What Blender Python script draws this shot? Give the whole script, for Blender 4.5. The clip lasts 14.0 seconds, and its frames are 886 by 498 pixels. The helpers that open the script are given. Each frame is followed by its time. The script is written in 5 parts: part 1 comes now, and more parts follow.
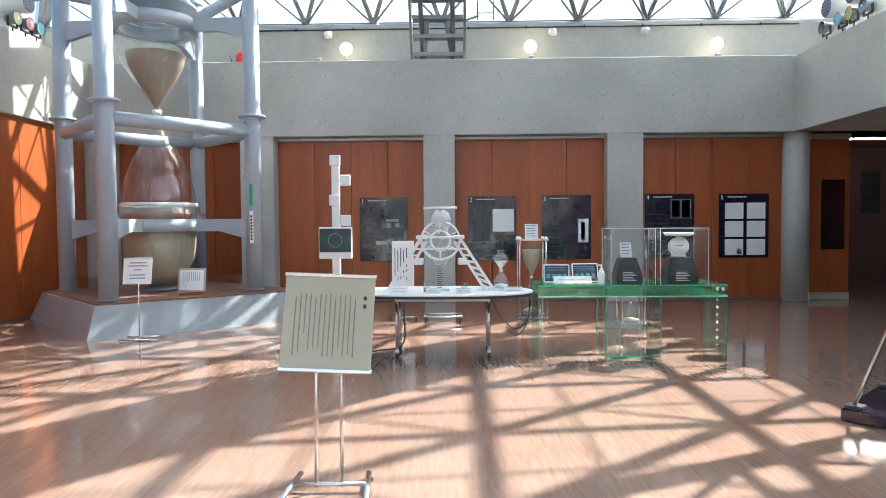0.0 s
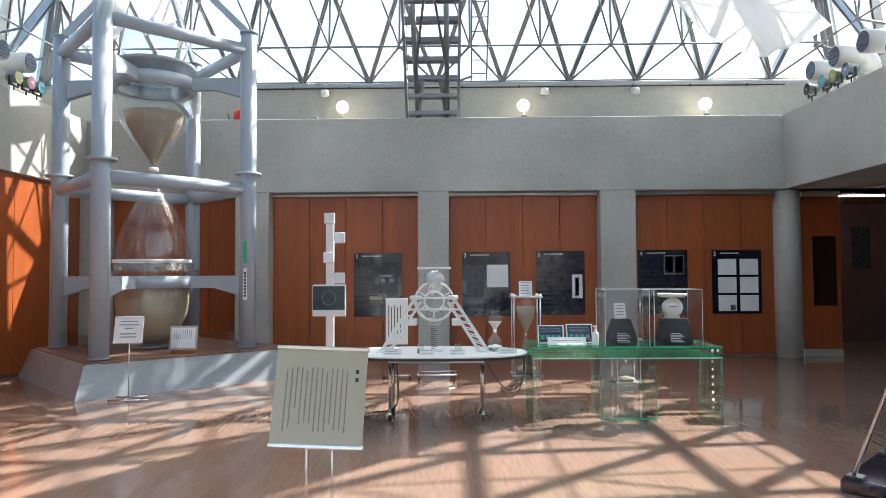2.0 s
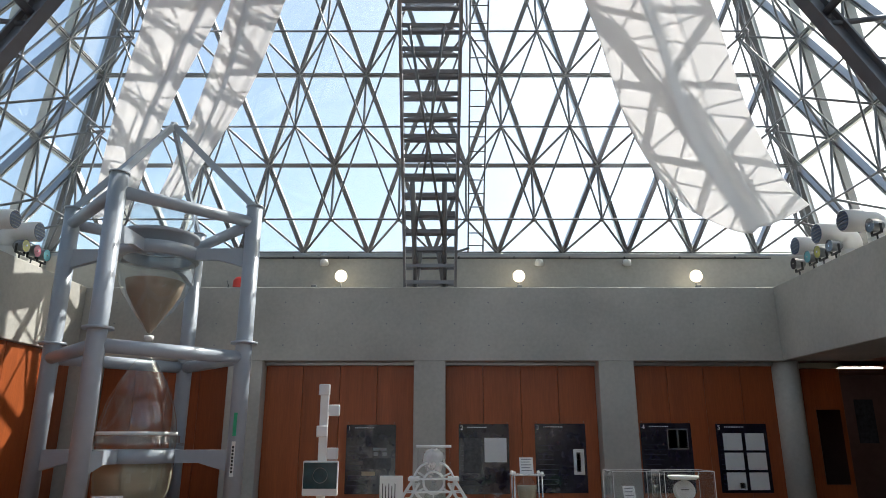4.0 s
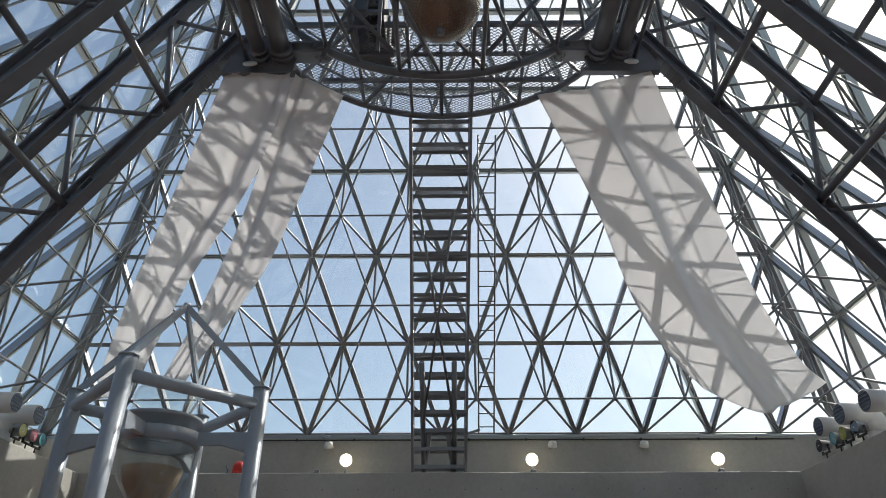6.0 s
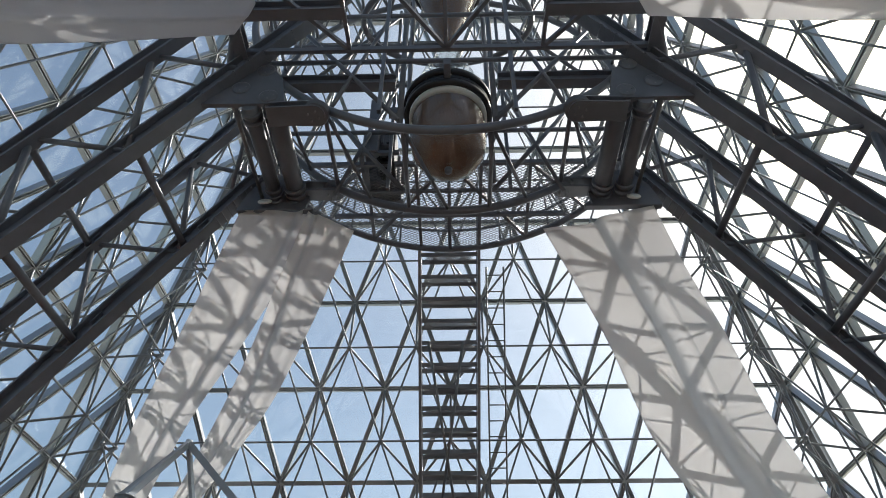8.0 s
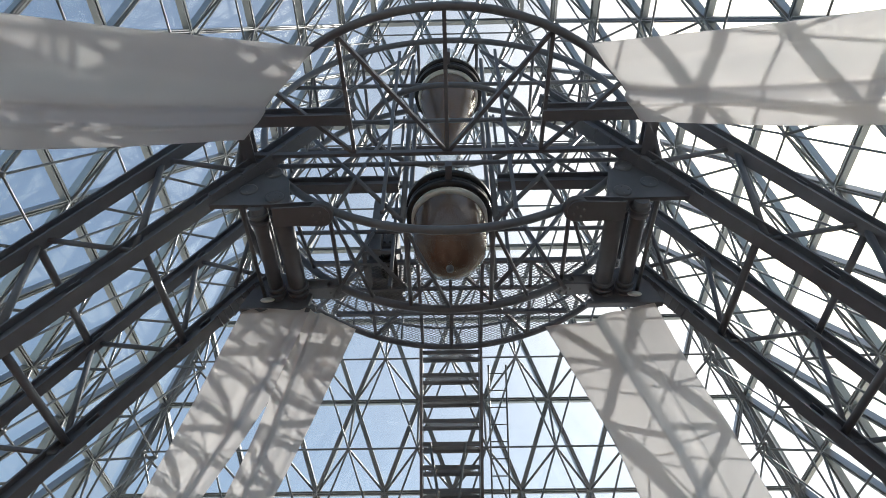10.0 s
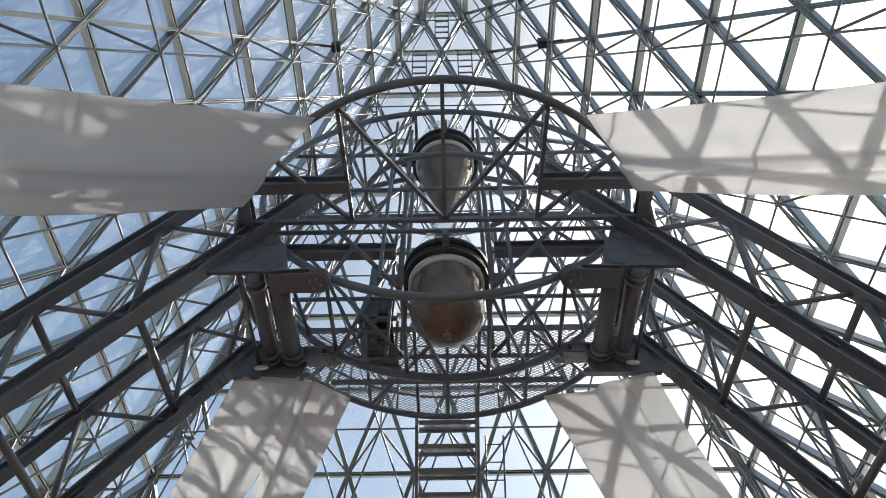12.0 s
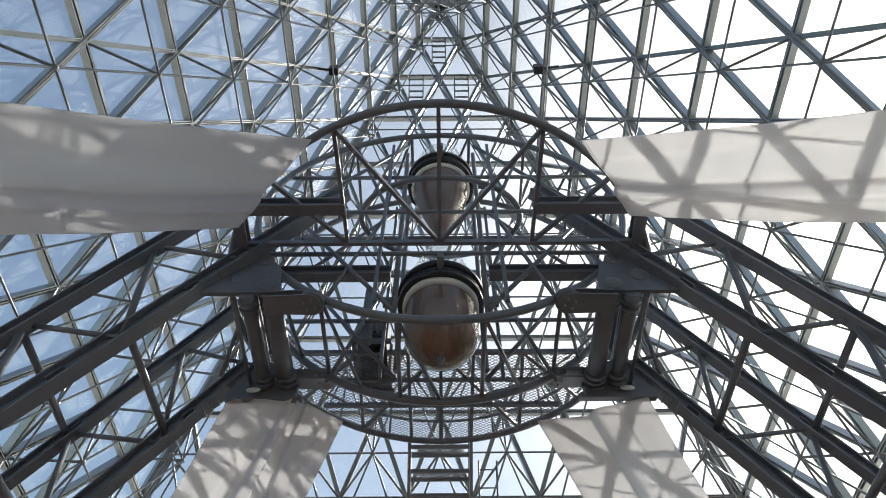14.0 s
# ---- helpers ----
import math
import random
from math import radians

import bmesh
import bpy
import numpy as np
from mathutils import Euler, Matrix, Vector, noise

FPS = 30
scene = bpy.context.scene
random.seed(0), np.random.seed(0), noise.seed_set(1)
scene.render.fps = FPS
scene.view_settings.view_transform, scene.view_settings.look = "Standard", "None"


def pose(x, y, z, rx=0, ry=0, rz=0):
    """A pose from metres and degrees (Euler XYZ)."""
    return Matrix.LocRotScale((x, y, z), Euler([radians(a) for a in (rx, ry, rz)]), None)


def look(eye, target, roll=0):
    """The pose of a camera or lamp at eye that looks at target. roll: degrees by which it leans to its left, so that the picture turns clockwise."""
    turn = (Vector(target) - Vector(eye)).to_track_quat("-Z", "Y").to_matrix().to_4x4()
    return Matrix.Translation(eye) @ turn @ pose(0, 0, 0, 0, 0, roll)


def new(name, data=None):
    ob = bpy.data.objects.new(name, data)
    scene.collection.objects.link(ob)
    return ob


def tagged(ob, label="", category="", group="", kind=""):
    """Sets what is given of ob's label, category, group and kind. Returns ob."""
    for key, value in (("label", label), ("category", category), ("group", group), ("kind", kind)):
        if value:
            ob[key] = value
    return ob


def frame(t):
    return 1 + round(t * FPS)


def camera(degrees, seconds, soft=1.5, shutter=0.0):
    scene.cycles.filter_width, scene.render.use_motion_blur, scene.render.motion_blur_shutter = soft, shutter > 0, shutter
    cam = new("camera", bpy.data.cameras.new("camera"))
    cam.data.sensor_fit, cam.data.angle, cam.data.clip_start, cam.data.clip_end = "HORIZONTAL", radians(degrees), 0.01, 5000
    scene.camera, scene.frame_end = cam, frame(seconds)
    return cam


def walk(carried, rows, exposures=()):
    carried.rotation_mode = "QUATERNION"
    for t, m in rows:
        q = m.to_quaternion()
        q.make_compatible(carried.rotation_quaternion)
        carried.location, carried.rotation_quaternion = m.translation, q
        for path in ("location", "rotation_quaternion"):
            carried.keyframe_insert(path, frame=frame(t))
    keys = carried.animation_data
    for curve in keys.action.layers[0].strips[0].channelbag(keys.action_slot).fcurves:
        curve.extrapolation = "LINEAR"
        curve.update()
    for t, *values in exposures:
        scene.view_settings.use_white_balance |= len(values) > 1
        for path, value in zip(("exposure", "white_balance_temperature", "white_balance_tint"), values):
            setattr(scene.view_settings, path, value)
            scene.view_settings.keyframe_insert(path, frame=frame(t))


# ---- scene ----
cam = camera(66.7, 14.0, soft=0.9)
PATH = [
    (0, (0.397, -0.569, 1.551), (0.349, 1.429, 1.479), -0.4),
    (0.5, (0.382, -0.566, 1.587), (0.336, 1.433, 1.536), -0.4),
    (1, (0.385, -0.565, 1.607), (0.337, 1.434, 1.577), -0.4),
    (1.5, (0.394, -0.557, 1.644), (0.347, 1.443, 1.643), -0.4),
    (2, (0.406, -0.571, 1.692), (0.375, 1.427, 1.764), -0.3),
    (2.2, (0.399, -0.568, 1.7), (0.377, 1.429, 1.819), -0.3),
    (2.5, (0.387, -0.575, 1.709), (0.376, 1.416, 1.899), -0.2),
    (3, (0.38, -0.58, 1.728), (0.378, 1.397, 2.029), -0.3),
    (3.2, (0.372, -0.566, 1.742), (0.367, 1.403, 2.088), 0.1),
    (5.3, (0.176, -0.591, 1.941), (0.175, 1.212, 2.806), -0.2),
    (5.5, (0.176, -0.598, 1.948), (0.169, 1.184, 2.855), -0.1),
    (6, (0.172, -0.604, 1.968), (0.161, 1.122, 2.977), -0.1),
    (6.5, (0.162, -0.62, 1.978), (0.151, 1.053, 3.075), -0.2),
    (7, (0.152, -0.618, 2.002), (0.138, 1.0, 3.177), -0.2),
    (7.3, (0.152, -0.626, 2.008), (0.138, 0.958, 3.229), -0.3),
    (7.5, (0.162, -0.63, 2.012), (0.141, 0.931, 3.263), -0.0),
    (8, (0.179, -0.637, 2.015), (0.144, 0.868, 3.333), 0.1),
    (8.3, (0.181, -0.64, 2.015), (0.143, 0.835, 3.366), 0.1),
    (8.5, (0.18, -0.64, 2.015), (0.14, 0.813, 3.389), 0.2),
    (9, (0.182, -0.681, 2.006), (0.143, 0.723, 3.43), 0.1),
    (9.2, (0.18, -0.69, 2.006), (0.141, 0.695, 3.448), 0.1),
    (11.3, (0.141, -0.701, 2.016), (0.122, 0.48, 3.63), -0.2),
    (11.5, (0.141, -0.701, 2.017), (0.122, 0.467, 3.641), -0.2),
    (12, (0.141, -0.701, 2.015), (0.126, 0.447, 3.653), -0.3),
    (12.5, (0.141, -0.701, 2.016), (0.129, 0.428, 3.666), -0.2),
    (13, (0.141, -0.702, 2.015), (0.133, 0.414, 3.675), -0.3),
    (13.5, (0.141, -0.701, 2.016), (0.138, 0.4, 3.685), -0.4),
    (14, (0.141, -0.702, 2.014), (0.142, 0.39, 3.69), -0.4),
]
EXPOSURES = [(0, 2.50, 6150, 5), (1.5, 2.32, 6200, 5), (3, 1.67, 6450, 6), (5.5, 0.54, 6500, 8), (6.5, 0.40, 6500, 8), (9, 0.56, 6530, 7), (14, 0.68, 6550, 7)]
walk(cam, [(t, look(eye, target, roll)) for t, eye, target, roll in PATH], EXPOSURES)

# ---- light ----
SUN_EL, SUN_AZ = radians(48), radians(37.5)   # azimuth from +x towards +y
world = bpy.data.worlds.new("world")
scene.world = world
world.use_nodes = True
wn = world.node_tree.nodes
wl = world.node_tree.links
sky = wn.new("ShaderNodeTexSky")
sky.sky_type = 'NISHITA'
sky.sun_disc = False
sky.sun_elevation = SUN_EL
sky.sun_rotation = radians(90) - SUN_AZ
sky.dust_density = 3.1
sky.ozone_density = 0.35
sky.air_density = 1.0
wl.new(sky.outputs[0], wn["Background"].inputs[0])
wn["Background"].inputs[1].default_value = 0.15
sun = new("sun", bpy.data.lights.new("sun", 'SUN'))
sun.data.energy, sun.data.angle, sun.data.color = 3.0, radians(0.6), (1.0, 0.965, 0.92)
sun.matrix_world = look((20 * math.cos(SUN_AZ), 20 * math.sin(SUN_AZ), 40), (20 * math.cos(SUN_AZ) - math.cos(SUN_EL) * math.cos(SUN_AZ),
                        20 * math.sin(SUN_AZ) - math.cos(SUN_EL) * math.sin(SUN_AZ), 40 - math.sin(SUN_EL)))

# ---- materials ----


def material(name, colour, rough=0.5, metal=0.0, grain=0.0, scale=8.0, bump=0.0, stain=0.0, stain_scale=0.7, per_object=0.0, stretch=(1, 1, 1), spec=0.5, space="Object"):
    """A surface with colour grain at a fine scale, stains at a coarse one, and fine relief."""
    m = bpy.data.materials.new(name)
    m.use_nodes = True
    n, l = m.node_tree.nodes, m.node_tree.links
    b = n["Principled BSDF"]
    b.inputs["Roughness"].default_value, b.inputs["Metallic"].default_value = rough, metal
    b.inputs["Specular IOR Level"].default_value = spec
    b.inputs["Base Color"].default_value = (*colour, 1)
    if grain or bump or stain:
        co = n.new("ShaderNodeTexCoord")
        mp = n.new("ShaderNodeMapping")
        mp.inputs["Scale"].default_value = stretch
        l.new(co.outputs[space], mp.inputs[0])
        fine = n.new("ShaderNodeTexNoise")
        fine.inputs["Scale"].default_value, fine.inputs["Detail"].default_value = scale, 6
        coarse = n.new("ShaderNodeTexNoise")
        coarse.inputs["Scale"].default_value, coarse.inputs["Detail"].default_value = stain_scale, 4
        l.new(mp.outputs[0], fine.inputs[0])
        l.new(mp.outputs[0], coarse.inputs[0])
        g = n.new("ShaderNodeMapRange")
        g.inputs["To Min"].default_value, g.inputs["To Max"].default_value = 1 - grain, 1 + grain
        g.inputs["From Min"].default_value, g.inputs["From Max"].default_value = 0.3, 0.7
        s = n.new("ShaderNodeMapRange")
        s.inputs["From Min"].default_value, s.inputs["From Max"].default_value = 0.35, 0.7
        s.inputs["To Min"].default_value, s.inputs["To Max"].default_value = 1 + stain, 1 - stain
        l.new(fine.outputs[0], g.inputs[0])
        l.new(coarse.outputs[0], s.inputs[0])
        mul = n.new("ShaderNodeMath")
        mul.operation = 'MULTIPLY'
        l.new(g.outputs[0], mul.inputs[0])
        l.new(s.outputs[0], mul.inputs[1])
        out = mul.outputs[0]
        if per_object:
            oi = n.new("ShaderNodeObjectInfo")
            r = n.new("ShaderNodeMapRange")
            r.inputs["To Min"].default_value, r.inputs["To Max"].default_value = 1 - per_object, 1 + per_object
            l.new(oi.outputs["Random"], r.inputs[0])
            mul2 = n.new("ShaderNodeMath")
            mul2.operation = 'MULTIPLY'
            l.new(out, mul2.inputs[0])
            l.new(r.outputs[0], mul2.inputs[1])
            out = mul2.outputs[0]
        mix = n.new("ShaderNodeVectorMath")
        mix.operation = 'SCALE'
        mix.inputs[0].default_value = colour
        l.new(out, mix.inputs["Scale"])
        l.new(mix.outputs[0], b.inputs["Base Color"])
        rr = n.new("ShaderNodeMapRange")
        rr.inputs["To Min"].default_value, rr.inputs["To Max"].default_value = max(rough - 0.08, 0.02), min(rough + 0.08, 1)
        l.new(coarse.outputs[0], rr.inputs[0])
        l.new(rr.outputs[0], b.inputs["Roughness"])
        if bump:
            bp = n.new("ShaderNodeBump")
            bp.inputs["Strength"].default_value, bp.inputs["Distance"].default_value = bump, 0.01
            l.new(fine.outputs[0], bp.inputs["Height"])
            l.new(bp.outputs[0], b.inputs["Normal"])
    return m


def clear(name, tint=(1, 1, 1), gloss=0.06, rough=0.02, haze=0.0, haze_colour=(0.8, 0.85, 0.9)):
    """A thin clear sheet: lets light straight through, with a Fresnel gloss and a little dust."""
    m = bpy.data.materials.new(name)
    m.use_nodes = True
    n, l = m.node_tree.nodes, m.node_tree.links
    n.remove(n["Principled BSDF"])
    t = n.new("ShaderNodeBsdfTransparent")
    t.inputs[0].default_value = (*tint, 1)
    d = n.new("ShaderNodeBsdfDiffuse")
    d.inputs[0].default_value = (*haze_colour, 1)
    dust = n.new("ShaderNodeMixShader")
    dust.inputs[0].default_value = haze
    l.new(t.outputs[0], dust.inputs[1])
    l.new(d.outputs[0], dust.inputs[2])
    if haze:
        ns = n.new("ShaderNodeTexNoise")
        ns.inputs["Scale"].default_value = 3.0
        mr = n.new("ShaderNodeMapRange")
        mr.inputs["To Min"].default_value, mr.inputs["To Max"].default_value = haze * 0.4, haze * 1.6
        l.new(ns.outputs[0], mr.inputs[0])
        l.new(mr.outputs[0], dust.inputs[0])
    g = n.new("ShaderNodeBsdfGlossy")
    g.inputs["Roughness"].default_value = rough
    f = n.new("ShaderNodeLayerWeight")
    f.inputs[0].default_value = 0.5
    pw = n.new("ShaderNodeMath")
    pw.operation = 'POWER'
    pw.inputs[1].default_value = 4.0
    l.new(f.outputs["Facing"], pw.inputs[0])
    mul = n.new("ShaderNodeMath")
    mul.operation = 'MULTIPLY_ADD'
    mul.inputs[1].default_value = 0.6
    mul.inputs[2].default_value = gloss
    mul.use_clamp = True
    l.new(pw.outputs[0], mul.inputs[0])
    mx = n.new("ShaderNodeMixShader")
    l.new(mul.outputs[0], mx.inputs[0])
    l.new(dust.outputs[0], mx.inputs[1])
    l.new(g.outputs[0], mx.inputs[2])
    l.new(mx.outputs[0], n["Material Output"].inputs[0])
    return m


def glow(name, colour, strength):
    m = bpy.data.materials.new(name)
    m.use_nodes = True
    b = m.node_tree.nodes["Principled BSDF"]
    b.inputs["Emission Color"].default_value, b.inputs["Emission Strength"].default_value = (*colour, 1), strength
    return m


CONCRETE = material("concrete", (0.445, 0.432, 0.39), 0.75, grain=0.06, scale=14, bump=0.18, stain=0.14, stain_scale=0.55)
PLINTH = material("painted_plinth", (0.29, 0.32, 0.34), 0.45, grain=0.05, scale=10, bump=0.05, stain=0.08)
WOOD = material("orange_wood", (0.34, 0.083, 0.023), 0.38, grain=0.13, scale=9, bump=0.06, stain=0.10, per_object=0.08, stretch=(6, 6, 0.35))
SLAB = material("polished_floor", (0.250, 0.161, 0.121), 0.10, grain=0.14, scale=7, bump=0.008, stain=0.10, per_object=0.035, stretch=(5, 0.5, 1), spec=0.8)
JOINT = material("floor_joint", (0.20, 0.11, 0.075), 0.4, grain=0.1)
STEEL = material("grey_painted_steel", (0.23, 0.24, 0.25), 0.34, 0.35, grain=0.04, scale=6, stain=0.05)
MULLION = material("brushed_mullion", (0.40, 0.41, 0.415), 0.30, 0.75, grain=0.05, scale=6, stain=0.06)
DARK = material("dark_painted_steel", (0.165, 0.175, 0.20), 0.36, 0.15, grain=0.06, scale=7, stain=0.08)
TOWER = material("blue_grey_paint", (0.36, 0.40, 0.45), 0.33, grain=0.03, scale=8, stain=0.05)
CHROME = material("chrome", (0.72, 0.72, 0.72), 0.22, 1.0, grain=0.02)
BLACK = material("black_plastic", (0.02, 0.02, 0.022), 0.4, grain=0.05)
WHITE = material("white_plastic", (0.80, 0.80, 0.78), 0.45, grain=0.02, stain=0.02)
PAPER = material("white_paper", (0.82, 0.82, 0.80), 0.8, grain=0.02, scale=20)
CREAM = material("cream_board", (0.43, 0.415, 0.32), 0.30, grain=0.02, scale=20, stain=0.02)
INK = material("ink", (0.04, 0.04, 0.04), 0.7)
PANEL = material("navy_panel", (0.019, 0.016, 0.031), 0.05, grain=0.1, spec=0.8)
STAIR = material("grey_stair_steel", (0.27, 0.275, 0.29), 0.4, 0.2, grain=0.05, stain=0.06)
BROWNSAND = material("brown_sand", (0.20, 0.115, 0.075), 0.9, grain=0.10, scale=40, bump=0.3, stain=0.10, stain_scale=2)
SAND = material("sand", (0.34, 0.265, 0.20), 0.95, grain=0.10, scale=60, bump=0.3, stain=0.08, stain_scale=2)
PALESAND = material("pale_sand", (0.43, 0.38, 0.27), 0.9, grain=0.08, scale=60, bump=0.2, stain=0.06, stain_scale=2)
PANE = clear("pane_glass", (0.935, 0.962, 0.945), 0.05, 0.02, 0.04)
CLEAR = clear("clear_glass", (0.95, 0.97, 0.96), 0.10, 0.01, 0.02)
FROST = clear("frosted_acrylic", (0.94, 0.95, 0.95), 0.06, 0.08, 0.35, (0.8, 0.81, 0.82))
ACRYLIC = clear("acrylic", (0.98, 0.985, 0.985), 0.03, 0.02, 0.004)
GREENGLASS = clear("green_glass", (0.93, 0.975, 0.95), 0.07, 0.015, 0.01, (0.3, 0.8, 0.55))
GREENTOP = clear("green_glass_top", (0.74, 0.94, 0.84), 0.10, 0.02, 0.06, (0.22, 0.78, 0.48))
PALEEDGE = clear("pale_green_edge", (0.60, 0.86, 0.76), 0.10, 0.03, 0.10, (0.3, 0.7, 0.55))
GREENPANE = clear("green_rail_glass", (0.72, 0.92, 0.82), 0.10, 0.02, 0.05, (0.2, 0.7, 0.42))
BRIGHTEDGE = material("bright_glass_edge", (0.42, 0.78, 0.62), 0.15, grain=0.2, scale=9)
GREENEDGE = material("green_glass_edge", (0.05, 0.42, 0.22), 0.12, grain=0.15, scale=6)
BULBGLOW = glow("lamp_glow", (1.0, 0.85, 0.6), 2.2)
TUBEGLOW = glow("tube_glow", (1.0, 0.93, 0.85), 9.0)


def cloth_material():
    m = bpy.data.materials.new("sheer_cloth")
    m.use_nodes = True
    n, l = m.node_tree.nodes, m.node_tree.links
    n.remove(n["Principled BSDF"])
    d, t, c = n.new("ShaderNodeBsdfDiffuse"), n.new("ShaderNodeBsdfTranslucent"), n.new("ShaderNodeBsdfTransparent")
    d.inputs[0].default_value = (0.80, 0.795, 0.80, 1)
    t.inputs[0].default_value = (0.87, 0.86, 0.86, 1)
    a, b = n.new("ShaderNodeMixShader"), n.new("ShaderNodeMixShader")
    a.inputs[0].default_value, b.inputs[0].default_value = 0.52, 0.10
    l.new(d.outputs[0], a.inputs[1])
    l.new(t.outputs[0], a.inputs[2])
    l.new(a.outputs[0], b.inputs[1])
    l.new(c.outputs[0], b.inputs[2])
    w = n.new("ShaderNodeTexWave")
    w.inputs["Scale"].default_value, w.inputs["Distortion"].default_value = 60, 1.0
    bp = n.new("ShaderNodeBump")
    bp.inputs["Strength"].default_value, bp.inputs["Distance"].default_value = 0.15, 0.002
    l.new(w.outputs[1], bp.inputs["Height"])
    l.new(bp.outputs[0], d.inputs["Normal"])
    l.new(b.outputs[0], n["Material Output"].inputs[0])
    return m


CLOTH = cloth_material()

# ---- mesh helpers ----


class Shape:
    """Collects faces for one mesh."""

    def __init__(self):
        self.v, self.f, self.s = [], [], []

    def add(self, verts, faces, smooth=False):
        k = len(self.v)
        self.v += [tuple(p) for p in verts]
        self.f += [tuple(i + k for i in f) for f in faces]
        self.s += [smooth] * len(faces)
        return self

    def box(self, a, b, bevel=0.0, m=None):
        """A box from corner a to corner b, its edges cut off by bevel."""
        (x0, y0, z0), (x1, y1, z1) = a, b
        c = min(bevel, (x1 - x0) * 0.45, (y1 - y0) * 0.45, (z1 - z0) * 0.45)
        if c <= 0:
            vs = [(x, y, z) for z in (z0, z1) for x, y in ((x0, y0), (x1, y0), (x1, y1), (x0, y1))]
            fs = [(3, 2, 1, 0), (4, 5, 6, 7), (0, 1, 5, 4), (1, 2, 6, 5), (2, 3, 7, 6), (3, 0, 4, 7)]
        else:
            def loop(z, k):
                return [(x0 + k, y0 + c, z), (x0 + c, y0 + k, z), (x1 - c, y0 + k, z), (x1 - k, y0 + c, z), (x1 - k, y1 - c, z), (x1 - c, y1 - k, z), (x0 + c, y1 - k, z), (x0 + k, y1 - c, z)]
            rings = [loop(z0, c), loop(z0 + c, 0), loop(z1 - c, 0), loop(z1, c)]
            vs = [p for r in rings for p in r]
            fs = [tuple(range(7, -1, -1)), tuple(range(24, 32))]
            fs += [(8 * r + i, 8 * r + (i + 1) % 8, 8 * r + 8 + (i + 1) % 8, 8 * r + 8 + i) for r in range(3) for i in range(8)]
        if m is not None:
            vs = [m @ Vector(p) for p in vs]
        return self.add(vs, fs)

    def tube(self, p, q, r, r2=None, seg=10, caps=True):
        p, q = Vector(p), Vector(q)
        r2 = r if r2 is None else r2
        d = (q - p).normalized()
        u = d.orthogonal().normalized()
        w = d.cross(u)
        ring = [(math.cos(2 * math.pi * i / seg), math.sin(2 * math.pi * i / seg)) for i in range(seg)]
        vs = [p + r * (c * u + s * w) for c, s in ring] + [q + r2 * (c * u + s * w) for c, s in ring]
        self.add(vs, [(i, (i + 1) % seg, seg + (i + 1) % seg, seg + i) for i in range(seg)], True)
        if caps:
            k = len(self.v) - 2 * seg
            self.f += [tuple(k + i for i in range(seg - 1, -1, -1)), tuple(k + seg + i for i in range(seg))]
            self.s += [False, False]
        return self

    def bar(self, p, q, w, h, up=(0, 0, 1)):
        """A rectangular bar from p to q, w wide and h deep along up."""
        p, q = Vector(p), Vector(q)
        d = (q - p).normalized()
        side = d.cross(Vector(up)).normalized()
        top = side.cross(d)
        o = [(-w / 2, -h / 2), (w / 2, -h / 2), (w / 2, h / 2), (-w / 2, h / 2)]
        vs = [e + a * side + b * top for e in (p, q) for a, b in o]
        return self.add(vs, [(3, 2, 1, 0), (4, 5, 6, 7), (0, 1, 5, 4), (1, 2, 6, 5), (2, 3, 7, 6), (3, 0, 4, 7)])

    def beam(self, p, q, w, h, up=(0, 0, 1), t=0.03):
        """An I-beam from p to q."""
        p, q = Vector(p), Vector(q)
        d = (q - p).normalized()
        side = d.cross(Vector(up)).normalized()
        top = side.cross(d)
        w, h, k = w / 2, h / 2, t / 2
        o = [(-w, -h), (w, -h), (w, t - h), (k, t - h), (k, h - t), (w, h - t), (w, h), (-w, h), (-w, h - t), (-k, h - t), (-k, t - h), (-w, t - h)]
        vs = [e + a * side + b * top for e in (p, q) for a, b in o]
        n = len(o)
        return self.add(vs, [tuple(range(n - 1, -1, -1)), tuple(range(n, 2 * n))] + [(i, (i + 1) % n, n + (i + 1) % n, n + i) for i in range(n)])

    def path(self, pts, r, seg=8, closed=False):
        """A round pipe along points."""
        pts = [Vector(p) for p in pts]
        n = len(pts)
        vs, fs, u = [], [], None
        for i, p in enumerate(pts):
            a = pts[(i - 1) % n] if closed or i else p
            b = pts[(i + 1) % n] if closed or i < n - 1 else p
            d = (b - a).normalized()
            u = d.orthogonal().normalized() if u is None else (u - d * u.dot(d)).normalized()
            w = d.cross(u)
            vs += [p + r * (math.cos(2 * math.pi * k / seg) * u + math.sin(2 * math.pi * k / seg) * w) for k in range(seg)]
        for i in range(n if closed else n - 1):
            j = (i + 1) % n
            fs += [(i * seg + k, i * seg + (k + 1) % seg, j * seg + (k + 1) % seg, j * seg + k) for k in range(seg)]
        if not closed:
            fs += [tuple(range(seg - 1, -1, -1)), tuple((n - 1) * seg + k for k in range(seg))]
        return self.add(vs, fs, True)

    def lathe(self, profile, seg=32, centre=(0, 0, 0), closed=False):
        """Turns (radius, height) pairs about the z axis."""
        c = Vector(centre)
        vs = [c + Vector((r * math.cos(2 * math.pi * k / seg), r * math.sin(2 * math.pi * k / seg), z)) for r, z in profile for k in range(seg)]
        n = len(profile)
        fs = [(i * seg + k, i * seg + (k + 1) % seg, (i + 1) * seg + (k + 1) % seg, (i + 1) * seg + k) for i in range(n - 1) for k in range(seg)]
        return self.add(vs, fs, True)

